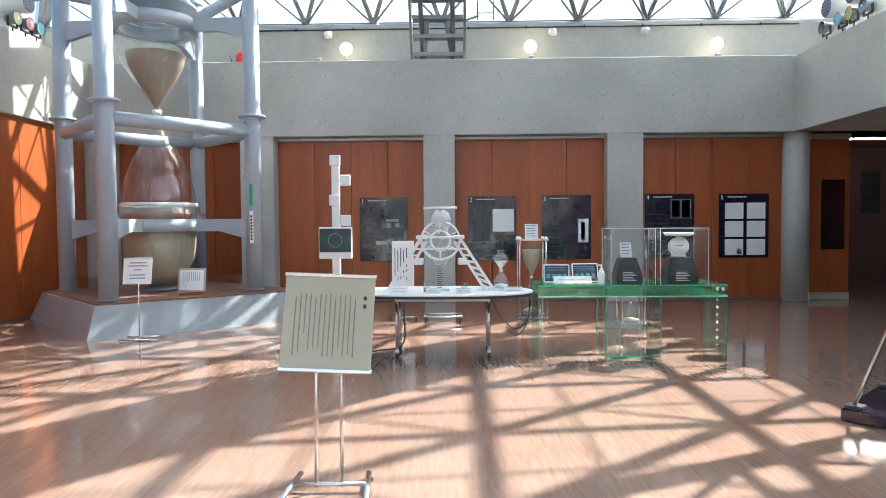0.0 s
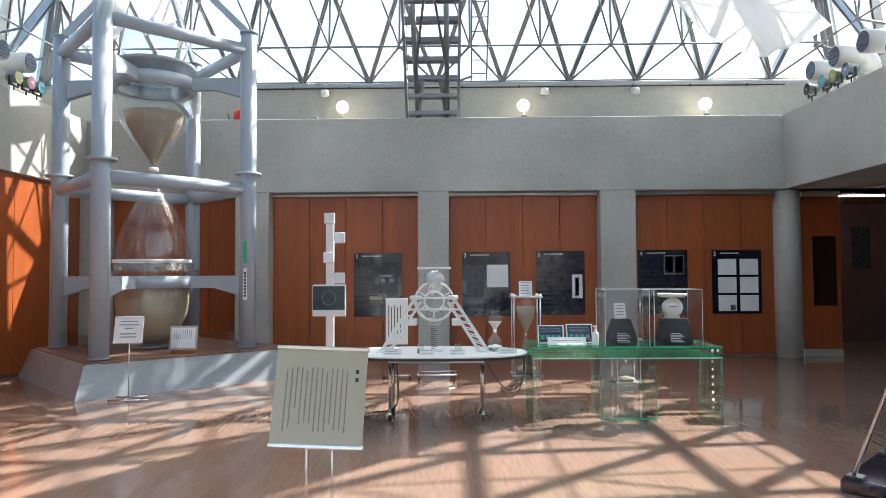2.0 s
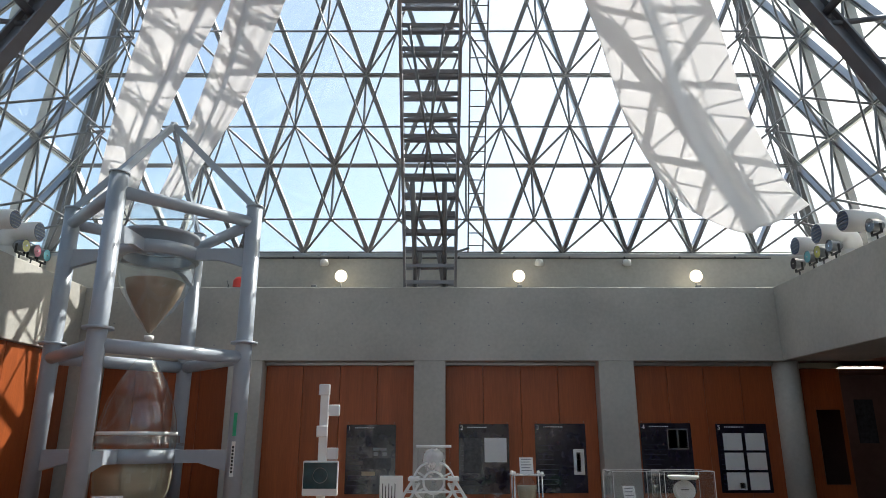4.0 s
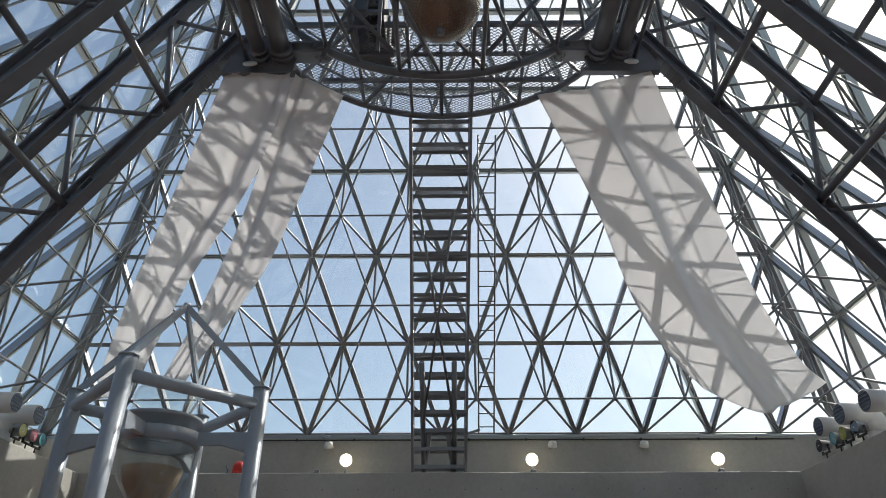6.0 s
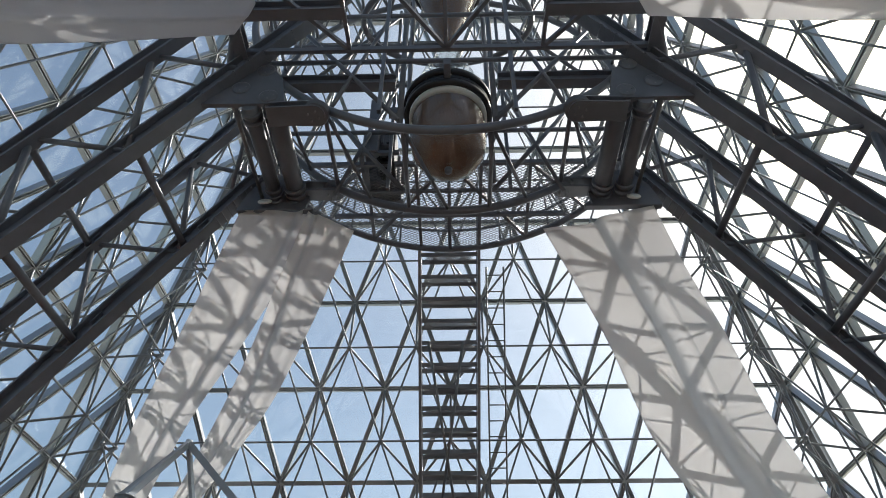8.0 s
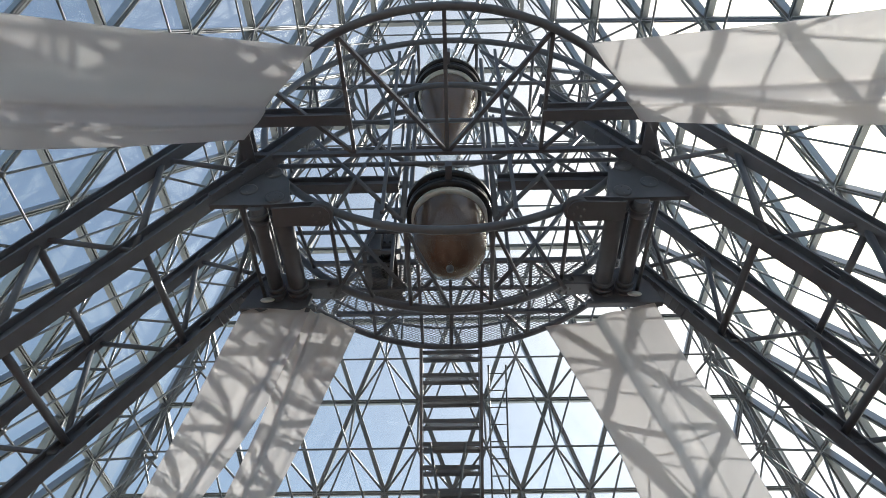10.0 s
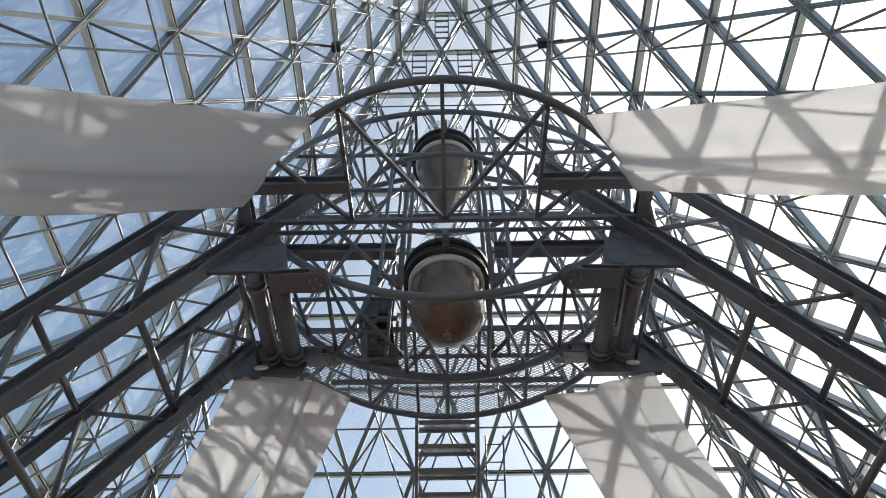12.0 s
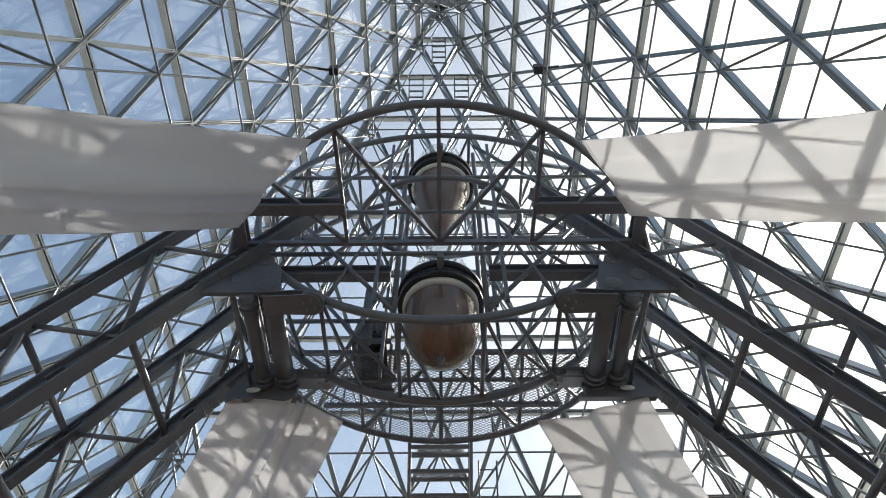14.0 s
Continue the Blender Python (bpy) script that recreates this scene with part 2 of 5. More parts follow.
    def prism(self, outline, z0, z1):
        """An outline in x, y stood up between two heights."""
        n = len(outline)
        vs = [(x, y, z0) for x, y in outline] + [(x, y, z1) for x, y in outline]
        return self.add(vs, [tuple(range(n - 1, -1, -1)), tuple(range(n, 2 * n))] + [(i, (i + 1) % n, n + (i + 1) % n, n + i) for i in range(n)])

    def turn(self, m):
        self.v = [tuple(m @ Vector(p)) for p in self.v]
        return self

    def mesh(self, name, mat):
        me = bpy.data.meshes.new(name)
        me.from_pydata(self.v, [], self.f)
        me.polygons.foreach_set("use_smooth", self.s)
        me.materials.append(mat)
        me.update()
        return me


def part(name, shape, mat, parent, label=""):
    ob = new(name, shape.mesh(name, mat) if isinstance(shape, Shape) else shape)
    ob.parent = parent
    return tagged(ob, label) if label else ob


GROW = [1.0]     # size of the exhibits that are being built


def thing(name, label, category, at=(0, 0, 0), turn=0.0, group="", kind=""):
    e = new(name)
    e.empty_display_size = 0.1
    k = GROW[0]
    e.matrix_world = pose(at[0] * (1 + 0.7 * (k - 1)), at[1], at[2] * k, 0, 0, turn) @ Matrix.Scale(k, 4)
    return tagged(e, label, category, group, kind)


def solid(name, shape, mat, label, category, group="", kind=""):
    return tagged(new(name, shape.mesh(name, mat)), label, category, group, kind)


# ---- structure ----
BAY, RISE, HALF, SILL, YC = 17.08 / 12, 1.785, 8.54, 5.79, 5.27
ROOF_X, ROOF_Y = 0.05, 5.23    # centre of the pyramid
WALL, LEDGE = 6.95, 4.80       # inner faces of the side walls, top of the low walls
YB, YF = 12.77, -2.34          # back and front wall faces
TOP = 3.32                     # head of the openings

solid("floor_base", Shape().box((-14, -2.9, -0.3), (14, 17.5, -0.004)), JOINT, "dark joints beneath the polished brown floor", "floor", kind="structure")
PAVING = material("pale_paving", (0.30, 0.29, 0.27), 0.85, grain=0.1, scale=5, bump=0.1, stain=0.2, stain_scale=0.3)
solid("ground", Shape().add([(-900, -900, -0.32), (900, -900, -0.32), (900, 900, -0.32), (-900, 900, -0.32)], [(0, 1, 2, 3)]), PAVING, "pale paved forecourt reaching to the far hills", "ground", kind="structure")
FAR_WOOD = material("far_woodland", (0.035, 0.055, 0.045), 0.95, grain=0.3, scale=0.08, stain=0.3, stain_scale=0.02)
ridge = Shape()
HILL = [(-420 + 10 * k, 7.0 + 4.5 * math.sin(0.09 * k + 0.4) + 2.2 * math.sin(0.31 * k) + 0.8 * math.sin(0.9 * k)) for k in range(85)]
ridge.add([(x, -330, -0.4) for x, h in HILL] + [(x, -350, max(h, 1.0)) for x, h in HILL] + [(x, -420, -0.4) for x, h in HILL],
          [(85 * r + k, 85 * r + k + 1, 85 * r + 86 + k, 85 * r + 85 + k) for r in (0, 1) for k in range(84)], True)
solid("backdrop", ridge, FAR_WOOD, "low wooded ridge far beyond the entrance", "hills", kind="structure")


def wall(name, boxes, mat, label, category="wall"):
    sh = Shape()
    for a, b in boxes:
        sh.box(a, b, 0.012)
    return solid(name, sh, mat, label, category, kind="structure")


PILLARS = ((-7.3, -6.55), (-3.95, -3.28), (-0.30, 0.32), (3.32, 4.02))
north = wall("wall_north", [((-9.4, YB, TOP), (9.6, 13.60, LEDGE)), ((-9.4, 13.60, TOP), (9.6, 14.1, SILL - 0.10))] + [((a, YB, 0), (b, 13.45, TOP)) for a, b in PILLARS],
             CONCRETE, "bare grey concrete wall with pillars, a ledge and tie holes")
column = solid("column_east", Shape().tube((7.10, 13.03, 0), (7.10, 13.03, TOP), 0.25, seg=32), CONCRETE, "round bare grey concrete corner column", "column", kind="structure")
west = wall("wall_west", [((-8.5, YF, TOP + 0.1), (-WALL, YB, LEDGE)), ((-9.0, YF - 1, LEDGE), (-8.35, 13.6, SILL - 0.10)), ((-8.5, YF, 0), (-7.6, YB, TOP + 0.1))],
            CONCRETE, "bare grey concrete side wall with a ledge")
east = wall("wall_east", [((WALL, YF, TOP), (8.5, YB, LEDGE)), ((8.35, YF - 1, LEDGE), (9.0, 13.6, SILL - 0.10)), ((WALL, YF, 0), (8.5, 3.6, TOP))],
            CONCRETE, "bare grey concrete side wall above a wide opening")
DOOR_L, DOOR_R, DOOR_H = -3.35, 2.05, 2.56      # glazed entrance in the end wall
south = wall("wall_south", [((-9.0, YF - 0.6, 0), (DOOR_L, YF, DOOR_H)), ((DOOR_R, YF - 0.6, 0), (9.0, YF, DOOR_H)), ((-9.0, YF - 0.6, DOOR_H), (9.0, YF, LEDGE)), ((-9.0, -3.9, LEDGE), (9.0, -3.1, SILL - 0.10)), ((-9.0, -3.9, LEDGE - 0.3), (9.0, YF, LEDGE))],
             CONCRETE, "bare grey concrete end wall")

entrance = thing("door_6", "glazed metal-framed entrance doors in the concrete end wall", "glass door", (0, YF - 0.3, 0), kind="structure")
for z0, z1 in ((0.0, 0.05), (2.10, 2.16), (DOOR_H - 0.06, DOOR_H - 0.004)):
    part("rail", Shape().box((DOOR_L + 0.004, -0.04, z0), (DOOR_R - 0.004, 0.04, z1), 0.004), MULLION, entrance)
for k in range(7):
    x = DOOR_L + 0.035 + (DOOR_R - DOOR_L - 0.07) * k / 6
    part("stile", Shape().box((x - 0.03, -0.036, 0.05), (x + 0.03, 0.036, DOOR_H - 0.06), 0.004), MULLION, entrance)
    if k < 6:
        w = (DOOR_R - DOOR_L - 0.07) / 6
        pane_ = part("glass_pane", Shape().box((x + 0.03, -0.006, 0.05), (x + w - 0.03, 0.006, DOOR_H - 0.06)), CLEAR, entrance)
        pane_.visible_shadow = False

# tie holes in rows on the long concrete band
for row_z in (3.62, 4.05, 4.48):
    for k in range(20):
        sh = Shape().lathe([(0.0, 0.0), (0.008, 0.0), (0.014, 0.002), (0.016, 0.004)], 8)
        sh.turn(pose(-6.3 + 0.68 * k, YB - 0.002, row_z, 90))
        part("tie_hole", sh, STAIR, north)

# wooden folding walls in the openings
OPENINGS = ((-6.55, -3.95), (-3.28, -0.30), (0.32, 3.32), (4.02, 6.95))
for k, (a, b) in enumerate(OPENINGS):
    e = thing("door_%d" % (k + 1), "closed orange-brown wooden folding panels between concrete pillars", "folding wall", (0, 0, 0), kind="structure")
    w = (b - a) / 4
    for i in range(4):
        part("wood_panel", Shape().box((a + i * w + 0.004, 13.12, 0.05), (a + (i + 1) * w - 0.004, 13.20, TOP - 0.07), 0.004), WOOD, e)
    part("backing", Shape().box((a, 13.215, 0.0), (b, 13.30, TOP - 0.07)), JOINT, e, "dark backing")
    part("head_rail", Shape().box((a, 13.0, TOP - 0.065), (b, 13.30, TOP - 0.004), 0.006), MULLION, e, "pale metal head rail")
    part("floor_rail", Shape().box((a, 13.06, 0.0), (b, 13.26, 0.045), 0.006), JOINT, e)
e = thing("door_5", "orange-brown wooden side wall panels lit by the sun", "folding wall", kind="structure")
for i in range(15):
    y0 = YF + 0.02 + i
    part("wood_panel", Shape().box((-7.10, y0, 0.04), (-7.02, y0 + 0.992, TOP + 0.09), 0.004), WOOD, e)

# corridor beyond the east opening
e = thing("corridor_wall", "orange-brown wooden end wall of the side passage", "wall", kind="structure")
part("wood_panel", Shape().box((7.42, 13.10, 0.14), (8.20, 13.34, TOP - 0.12), 0.005), WOOD, e)
part("head_trim", Shape().box((7.42, 13.07, TOP - 0.115), (8.20, 13.34, TOP - 0.004), 0.005), CREAM, e, "pale trim")
part("skirting", Shape().box((7.42, 13.07, 0.0), (8.20, 13.34, 0.135), 0.005), CREAM, e, "pale skirting")
# the passage's dimness is put into this dark reddish wall colour
DIM = material("shade_toned_wall", (0.12, 0.065, 0.06), 0.6, grain=0.1, stain=0.15)
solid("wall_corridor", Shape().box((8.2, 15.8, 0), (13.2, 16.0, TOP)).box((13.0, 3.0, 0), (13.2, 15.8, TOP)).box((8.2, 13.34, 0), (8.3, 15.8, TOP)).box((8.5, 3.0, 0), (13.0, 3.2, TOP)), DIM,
      "side passage walls, their dimness put into a dark reddish colour", "wall", kind="structure")
solid("ceiling_corridor", Shape().box((8.5, 3.0, TOP), (13.2, 16.0, TOP + 0.1)).box((7.3, YB, TOP + 0.0), (8.5, 16.0, TOP + 0.05)), WOOD, "wooden ceiling of the side passage", "ceiling", kind="structure")

# ---- glass pyramid ----
FACES = {"back": 0, "left": 90, "front": 180, "right": -90}
SLOPE = Vector((0, -BAY / 2, RISE))
NORMAL = Vector((0, -RISE, -BAY / 2)).normalized()      # inwards
DEEP = 0.66


def outer(r, i):
    """Node i (0 to 12 - r) of row r on the back face."""
    return Vector(((i - (12 - r) / 2) * BAY, HALF - r * BAY / 2, SILL + r * RISE))


def inner(r, i):
    return (outer(r, i) + outer(r, i + 1)) * 0.295 + outer(r + 1, i) * 0.41 + NORMAL * DEEP


def unit_member(name, length, kind):
    sh = Shape()
    if kind == "mullion":                # glazing bar: a box with a cap on the glass and a slim inner flange
        prof = [(-0.046, 0.07), (0.046, 0.07), (0.046, -0.09), (0.030, -0.09), (0.030, -0.01), (0.011, -0.01), (0.011, -0.105), (-0.011, -0.105), (-0.011, -0.01), (-0.030, -0.01), (-0.030, -0.09), (-0.046, -0.09)]
        n = len(prof)
        sh.add([(x, y, z) for z in (0, length) for x, y in prof], [(i, n + i, n + (i + 1) % n, (i + 1) % n) for i in range(n)])
        return sh.mesh(name, MULLION)
    if kind == "web":
        sh.tube((0, 0, 0.0), (0, 0, length), 0.026, seg=8, caps=False)
    else:
        sh.tube((0, 0, 0.0), (0, 0, length), 0.021, seg=8, caps=False)
    return sh.mesh(name, STEEL)


def aim(p, q, up):
    """A pose at p whose z axis runs to q, with y near up."""
    z = (q - p).normalized()
    x = up.cross(z).normalized()
    y = z.cross(x)
    return Matrix(((x.x, y.x, z.x, p.x), (x.y, y.y, z.y, p.y), (x.z, y.z, z.z, p.z), (0, 0, 0, 1)))


members = {}


def member(name, p, q, kind, face):
    length = round((q - p).length, 2)
    key = (kind, length)
    if key not in members:
        members[key] = unit_member(name, (q - p).length, kind)
    ob = new(name, members[key])
    ob.parent = face
    ob.matrix_basis = aim(p, q, -NORMAL)


def pane_mesh(flip):
    a, b = (0.05, 0.02), (BAY - 0.05, 0.02)
    h = SLOPE.length
    pts = [(0.06, 0.05), (BAY - 0.06, 0.05), (BAY / 2, h - 0.12)] if not flip else [(BAY / 2, 0.12), (BAY - 0.06, h - 0.05), (0.06, h - 0.05)]
    sh = Shape().prism(pts, 0.0, 0.012)
    return sh.mesh("glass_pane", PANE)


PANES = pane_mesh(False), pane_mesh(True)
turn_face = Matrix(((1, 0, 0, 0), (0, SLOPE.normalized().y, -NORMAL.y, 0), (0, SLOPE.normalized().z, -NORMAL.z, 0), (0, 0, 0, 1)))
NODE = Shape().lathe([(0.0, -0.055), (0.04, -0.04), (0.056, 0.0), (0.04, 0.04), (0.0, 0.055)], 8).mesh("node", STEEL)
for face_name, angle in FACES.items():
    face = thing("roof_" + face_name, "sloping glass pyramid face on a pale steel space truss", "glass roof", (ROOF_X + (0.10 if face_name == "right" else 0.0), ROOF_Y, 0), angle, "pyramid faces", "structure")
    for r in range(12):
        n = 12 - r
        for i in range(n):
            a, b, c = outer(r, i), outer(r, i + 1), outer(r + 1, i)
            member("mullion", a, b, "mullion", face)
            member("mullion", a, c, "mullion", face)
            member("mullion", b, c, "mullion", face)
            m = inner(r, i)
            for p in (a, b, c):
                member("web_rod", p + NORMAL * 0.06, m, "web", face)
            if i < n - 1:
                member("tie_rod", m, inner(r, i + 1), "tie", face)
                member("tie_rod", m, inner(r + 1, i), "tie", face)
                member("tie_rod", inner(r, i + 1), inner(r + 1, i), "tie", face)
            ball = new("node", NODE)
            ball.parent, ball.matrix_basis = face, Matrix.Translation(m)
            up_pane = new("glass_pane", PANES[0])
            up_pane.parent, up_pane.matrix_basis = face, Matrix.Translation(a - NORMAL * 0.06) @ turn_face
            up_pane.visible_shadow = False
            if i < n - 1:
                down = new("glass_pane", PANES[1])
                down.parent, down.matrix_basis = face, Matrix.Translation(c + Vector((0, 0, 0)) - SLOPE - NORMAL * 0.06) @ turn_face
                down.visible_shadow = False
    # one corner rafter belongs to each face
    part("corner_rafter", Shape().bar(outer(0, 12), outer(12, 0), 0.24, 0.24, (1, 1, 0)), STEEL, face)
    part("sill_beam", Shape().box((-8.7, HALF - 0.14, SILL - 0.16), (8.7, HALF + 0.12, SILL - 0.03), 0.01), MULLION, face)

# short service ladders near the apex of the back face
for x, r0 in ((0.0, 10.15), (-0.72, 9.15), (0.72, 9.15)):
    lad = thing("roof_ladder", "short pale service ladder fixed high on the glass pyramid", "ladder", (ROOF_X, ROOF_Y, 0), 0, "roof ladders")
    lo, hi = (Vector((x, HALF - k * BAY / 2, SILL + k * RISE)) + NORMAL * 0.25 for k in (r0, r0 + 0.72))
    for dx in (-0.22, 0.22):
        part("rail", Shape().bar(lo + Vector((dx, 0, 0)), hi + Vector((dx, 0, 0)), 0.035, 0.05), STEEL, lad)
    for k in range(5):
        c = lo.lerp(hi, (k + 0.5) / 5)
        part("rung", Shape().bar(c - Vector((0.22, 0, 0)), c + Vector((0.22, 0, 0)), 0.05, 0.03), STEEL, lad)

# ---- stair up to the platform ----
ZP, RP, XP = 9.81, 3.0, 0.10
stair = thing("platform_stair", "steep grey steel stair with open mesh treads rising from the ledge", "stair")
p, q = Vector((0, 13.15, 4.75)), Vector((0.08, YC + RP + 0.02, ZP))
for x in (-0.52, 0.52):
    part("stringer", Shape().bar(p + Vector((x, 0, 0)), q + Vector((x, 0, 0)), 0.05, 0.24), STAIR, stair)
STEPS = 18
TREAD = Shape()
TREAD.box((-0.49, -0.015, -0.045), (0.49, 0.012, 0.03)).box((-0.49, 0.20, -0.045), (0.49, 0.225, 0.03))
for k in range(-7, 32):
    for sgn in (-1, 1):
        x0, x1 = -0.48 + 0.036 * k, -0.48 + 0.036 * k + 0.20
        if x0 >= -0.485 and x1 <= 0.485:
            TREAD.bar((x0 if sgn > 0 else x1, 0.01, 0.006), (x1 if sgn > 0 else x0, 0.205, 0.006), 0.007, 0.010)
TREAD = TREAD.mesh("tread", STAIR)
for k in range(STEPS):
    t = (k + 0.6) / STEPS
    ob = new("tread", TREAD)
    ob.parent, ob.matrix_basis = stair, Matrix.Translation(p.lerp(q, t) - Vector((0, 0.1, -0.02)))

# ---- the great hourglass and its platform ----


def circle(R, z, a0=0.0, a1=360.0, n=64, squash=1.0):
    return [(R * math.cos(radians(a0 + (a1 - a0) * k / n)), squash * R * math.sin(radians(a0 + (a1 - a0) * k / n)), z) for k in range(n + 1)]


plat = thing("platform", "dark grey steel circular platform with mesh deck high under the roof", "platform", (XP, YC, 0))
part("rim", Shape().path(circle(RP, ZP)[:-1], 0.055, closed=True), DARK, plat)
part("inner_rim", Shape().path(circle(RP - 0.02, ZP + 0.42, 20, 160, 40), 0.025), DARK, plat)
for y in (-1.0, 1.0):
    part("cross_beam", Shape().bar((-2.72, y, ZP), (2.72, y, ZP), 0.055, 0.075), DARK, plat)
for sy in (-1, 1):
    for a, b in (((0, 1.0), (0, 2.98)), ((0, 1.0), (1.30, 2.68)), ((0, 1.0), (-1.30, 2.68)), ((1.26, 1.0), (1.30, 2.68)), ((-1.26, 1.0), (-1.30, 2.68)),
                 ((1.26, 1.0), (2.22, 1.99)), ((-1.26, 1.0), (-2.22, 1.99))):
        part("spoke", Shape().bar((a[0], sy * a[1], ZP), (b[0], sy * b[1], ZP), 0.05, 0.06), DARK, plat)
# expanded-metal deck on the far half
deck = Shape()
for k in range(-60, 61):
    for sgn in (-1, 1):
        pts = []
        for j in range(0, 61):
            y = 1.0 + 1.9 * j / 60
            x = 0.10 * k + sgn * 1.7 * (y - 1.0)
            if x * x + y * y < (RP - 0.04) ** 2 and abs(x) < 2.6:
                pts.append((x, y, ZP - 0.02))
        if len(pts) > 1:
            deck.bar(pts[0], pts[-1], 0.006, 0.008)
part("mesh_deck", deck, STEEL, plat, "expanded metal deck")["kind"] = "stuff"
for x in (-0.5, 0.5):
    part("deck_joist", Shape().bar((x, 1.0, ZP - 0.03), (x, 2.84, ZP - 0.03), 0.05, 0.06), DARK, plat)
part("deck_joist", Shape().bar((-1.9, 2.1, ZP - 0.03), (1.9, 2.1, ZP - 0.03), 0.06, 0.07), DARK, plat)
part("deck_joist", Shape().bar((-2.4, 1.55, ZP - 0.03), (2.4, 1.55, ZP - 0.03), 0.05, 0.05), DARK, plat)
# guard rail posts
for k in range(9):
    a = radians(22 + 17 * k)
    if abs(math.cos(a)) > 0.15:
        part("rail_post", Shape().tube((RP * math.cos(a), RP * math.sin(a), ZP), (RP * math.cos(a), RP * math.sin(a), ZP + 1.0), 0.018, seg=6), DARK, plat)
part("hand_rail", Shape().path(circle(RP, ZP + 1.0, 22, 82, 20), 0.02), DARK, plat)
part("hand_rail", Shape().path(circle(RP, ZP + 1.0, 98, 158, 20), 0.02), DARK, plat)

for sx in (-1, 1):
    flip = Matrix.Diagonal((-sx, 1, 1, 1))
    # four chords of each leg: anchor by the bracket, direction up the slope, reach down and up, width, depth
    chords = {"outer_front": ((-3.824, -1.03, 9.75), (0.609, -0.099, 0.787), 6.25, 1.5, 0.17, 0.22),
              "inner_front": ((-2.544, -0.918, 9.769), (0.616, -0.086, 0.783), 7.2, 1.75, 0.19, 0.26),
              "outer_back": ((-3.181, 0.63, 10.52), (0.597, -0.11, 0.795), 7.1, 0.5, 0.15, 0.20),
              "inner_back": ((-2.838, 0.825, 9.275), (0.595, -0.107, 0.796), 7.0, 0.1, 0.17, 0.24)}

    def along(chord, dist):
        return Vector(chords[chord][0]) + Vector(chords[chord][1]) * dist

    for name, (anchor, d, down, up, w, h) in chords.items():
        beam = part("leg_beam", Shape().beam(along(name, -down), along(name, up), w, h).turn(flip), DARK, plat)
        for k in range(3):
            c = along(name, -1.0 - 1.82 * k)
            side = Vector(d).cross(Vector((0, 0, 1))).normalized()
            part("stiffener", Shape().bar(c - side * w * 0.48, c + side * w * 0.48, 0.016, h - 0.06, d).turn(flip), DARK, beam)
    for k in range(4):
        s0 = -1.82 * k
        for a, da, b, db, r in (("outer_front", -0.04, "inner_front", -0.24, 0.036), ("inner_front", -2.02, "outer_front", -0.04, 0.046),
                                ("outer_back", -1.10, "inner_back", 0.30, 0.034), ("inner_back", -1.45, "outer_back", -1.10, 0.040),
                                ("outer_front", -1.92, "outer_back", -2.97, 0.048), ("inner_front", -1.94, "inner_back", -1.38, 0.050)):
            da, db = da + s0, db + s0
            if da > -chords[a][2] + 0.1 and db > -chords[b][2] + 0.1:
                part("brace", Shape().tube(along(a, da), along(b, min(db, chords[b][3])), r, seg=10).turn(flip), DARK, plat)
    # slotted rails on the chords beside the brackets
    for name, s0, s1 in (("inner_front", -0.9, 0.9), ("inner_back", -0.75, 0.05)):
        side = Vector(chords[name][1]).cross(Vector((0, 0, 1))).normalized()
        for k in (-1.5, -0.5, 0.5, 1.5):
            low_rail = Vector((0, 0, -0.17)) + side * 0.06 * k
            part("slot_rail", Shape().bar(along(name, s0) + low_rail, along(name, s1) + low_rail, 0.022, 0.03).turn(flip), DARK, plat)
        for k in range(7):
            c = along(name, s0 + (s1 - s0) * (k + 0.5) / 7) + Vector((0, 0, -0.185))
            part("slot_bar", Shape().bar(c - side * 0.11, c + side * 0.11, 0.03, 0.02).turn(flip), DARK, plat)
    # roller brackets, front and back
    for sy in (-1, 1):
        outline = [(-3.10, 8.90), (-2.02, 8.89), (-2.08, 9.22), (-2.13, 9.45), (-2.26, 9.62), (-2.38, 9.90), (-2.50, 9.99), (-2.60, 9.93)] if sy < 0 else [(-2.99, 8.66), (-2.02, 8.64), (-1.98, 8.95), (-2.10, 9.18), (-2.42, 9.36), (-2.75, 9.43)]
        upright = flip @ Matrix.Translation((0, sy * 0.82, 0)) @ pose(0, 0, 0, 90)
        br = part("roller_bracket", Shape().prism(outline, -0.03, 0.03).turn(upright), DARK, plat)
        for x, z in ((-2.24, 9.04), (-2.36, 9.60), (-2.62, 9.22)) if sy < 0 else ((-2.20, 8.89), (-2.48, 8.89)):
            disc = part("disc", Shape().lathe([(0, 0.05), (0.10, 0.05), (0.12, 0.042), (0.12, -0.05), (0, -0.05)], 18).turn(upright @ Matrix.Translation((x, z, 0))), DARK, br)
            for k in range(4):
                part("bolt", Shape().tube((0.07 * math.cos(1.57 * k), 0.07 * math.sin(1.57 * k), -0.058), (0.07 * math.cos(1.57 * k), 0.07 * math.sin(1.57 * k), 0.058), 0.012, seg=6).turn(upright @ Matrix.Translation((x, z, 0))), STEEL, disc)
        arm_m = flip @ Matrix.Translation((-0.02, sy * 0.76, 8.80 if sy < 0 else 9.0)) @ pose(0, 0, 0, 12 * sy)
        tip = [(-1.62 + 0.14 * math.cos(a), 0.14 * math.sin(a)) for a in (math.pi * (-0.5 + k / 10) for k in range(11))]
        for dz in (-0.085, 0.055):
            part("arm", Shape().prism([(-2.2, -0.12)] + tip + [(-2.0, 0.13), (-2.2, 0.14)], dz, dz + 0.03).turn(arm_m), DARK, br)
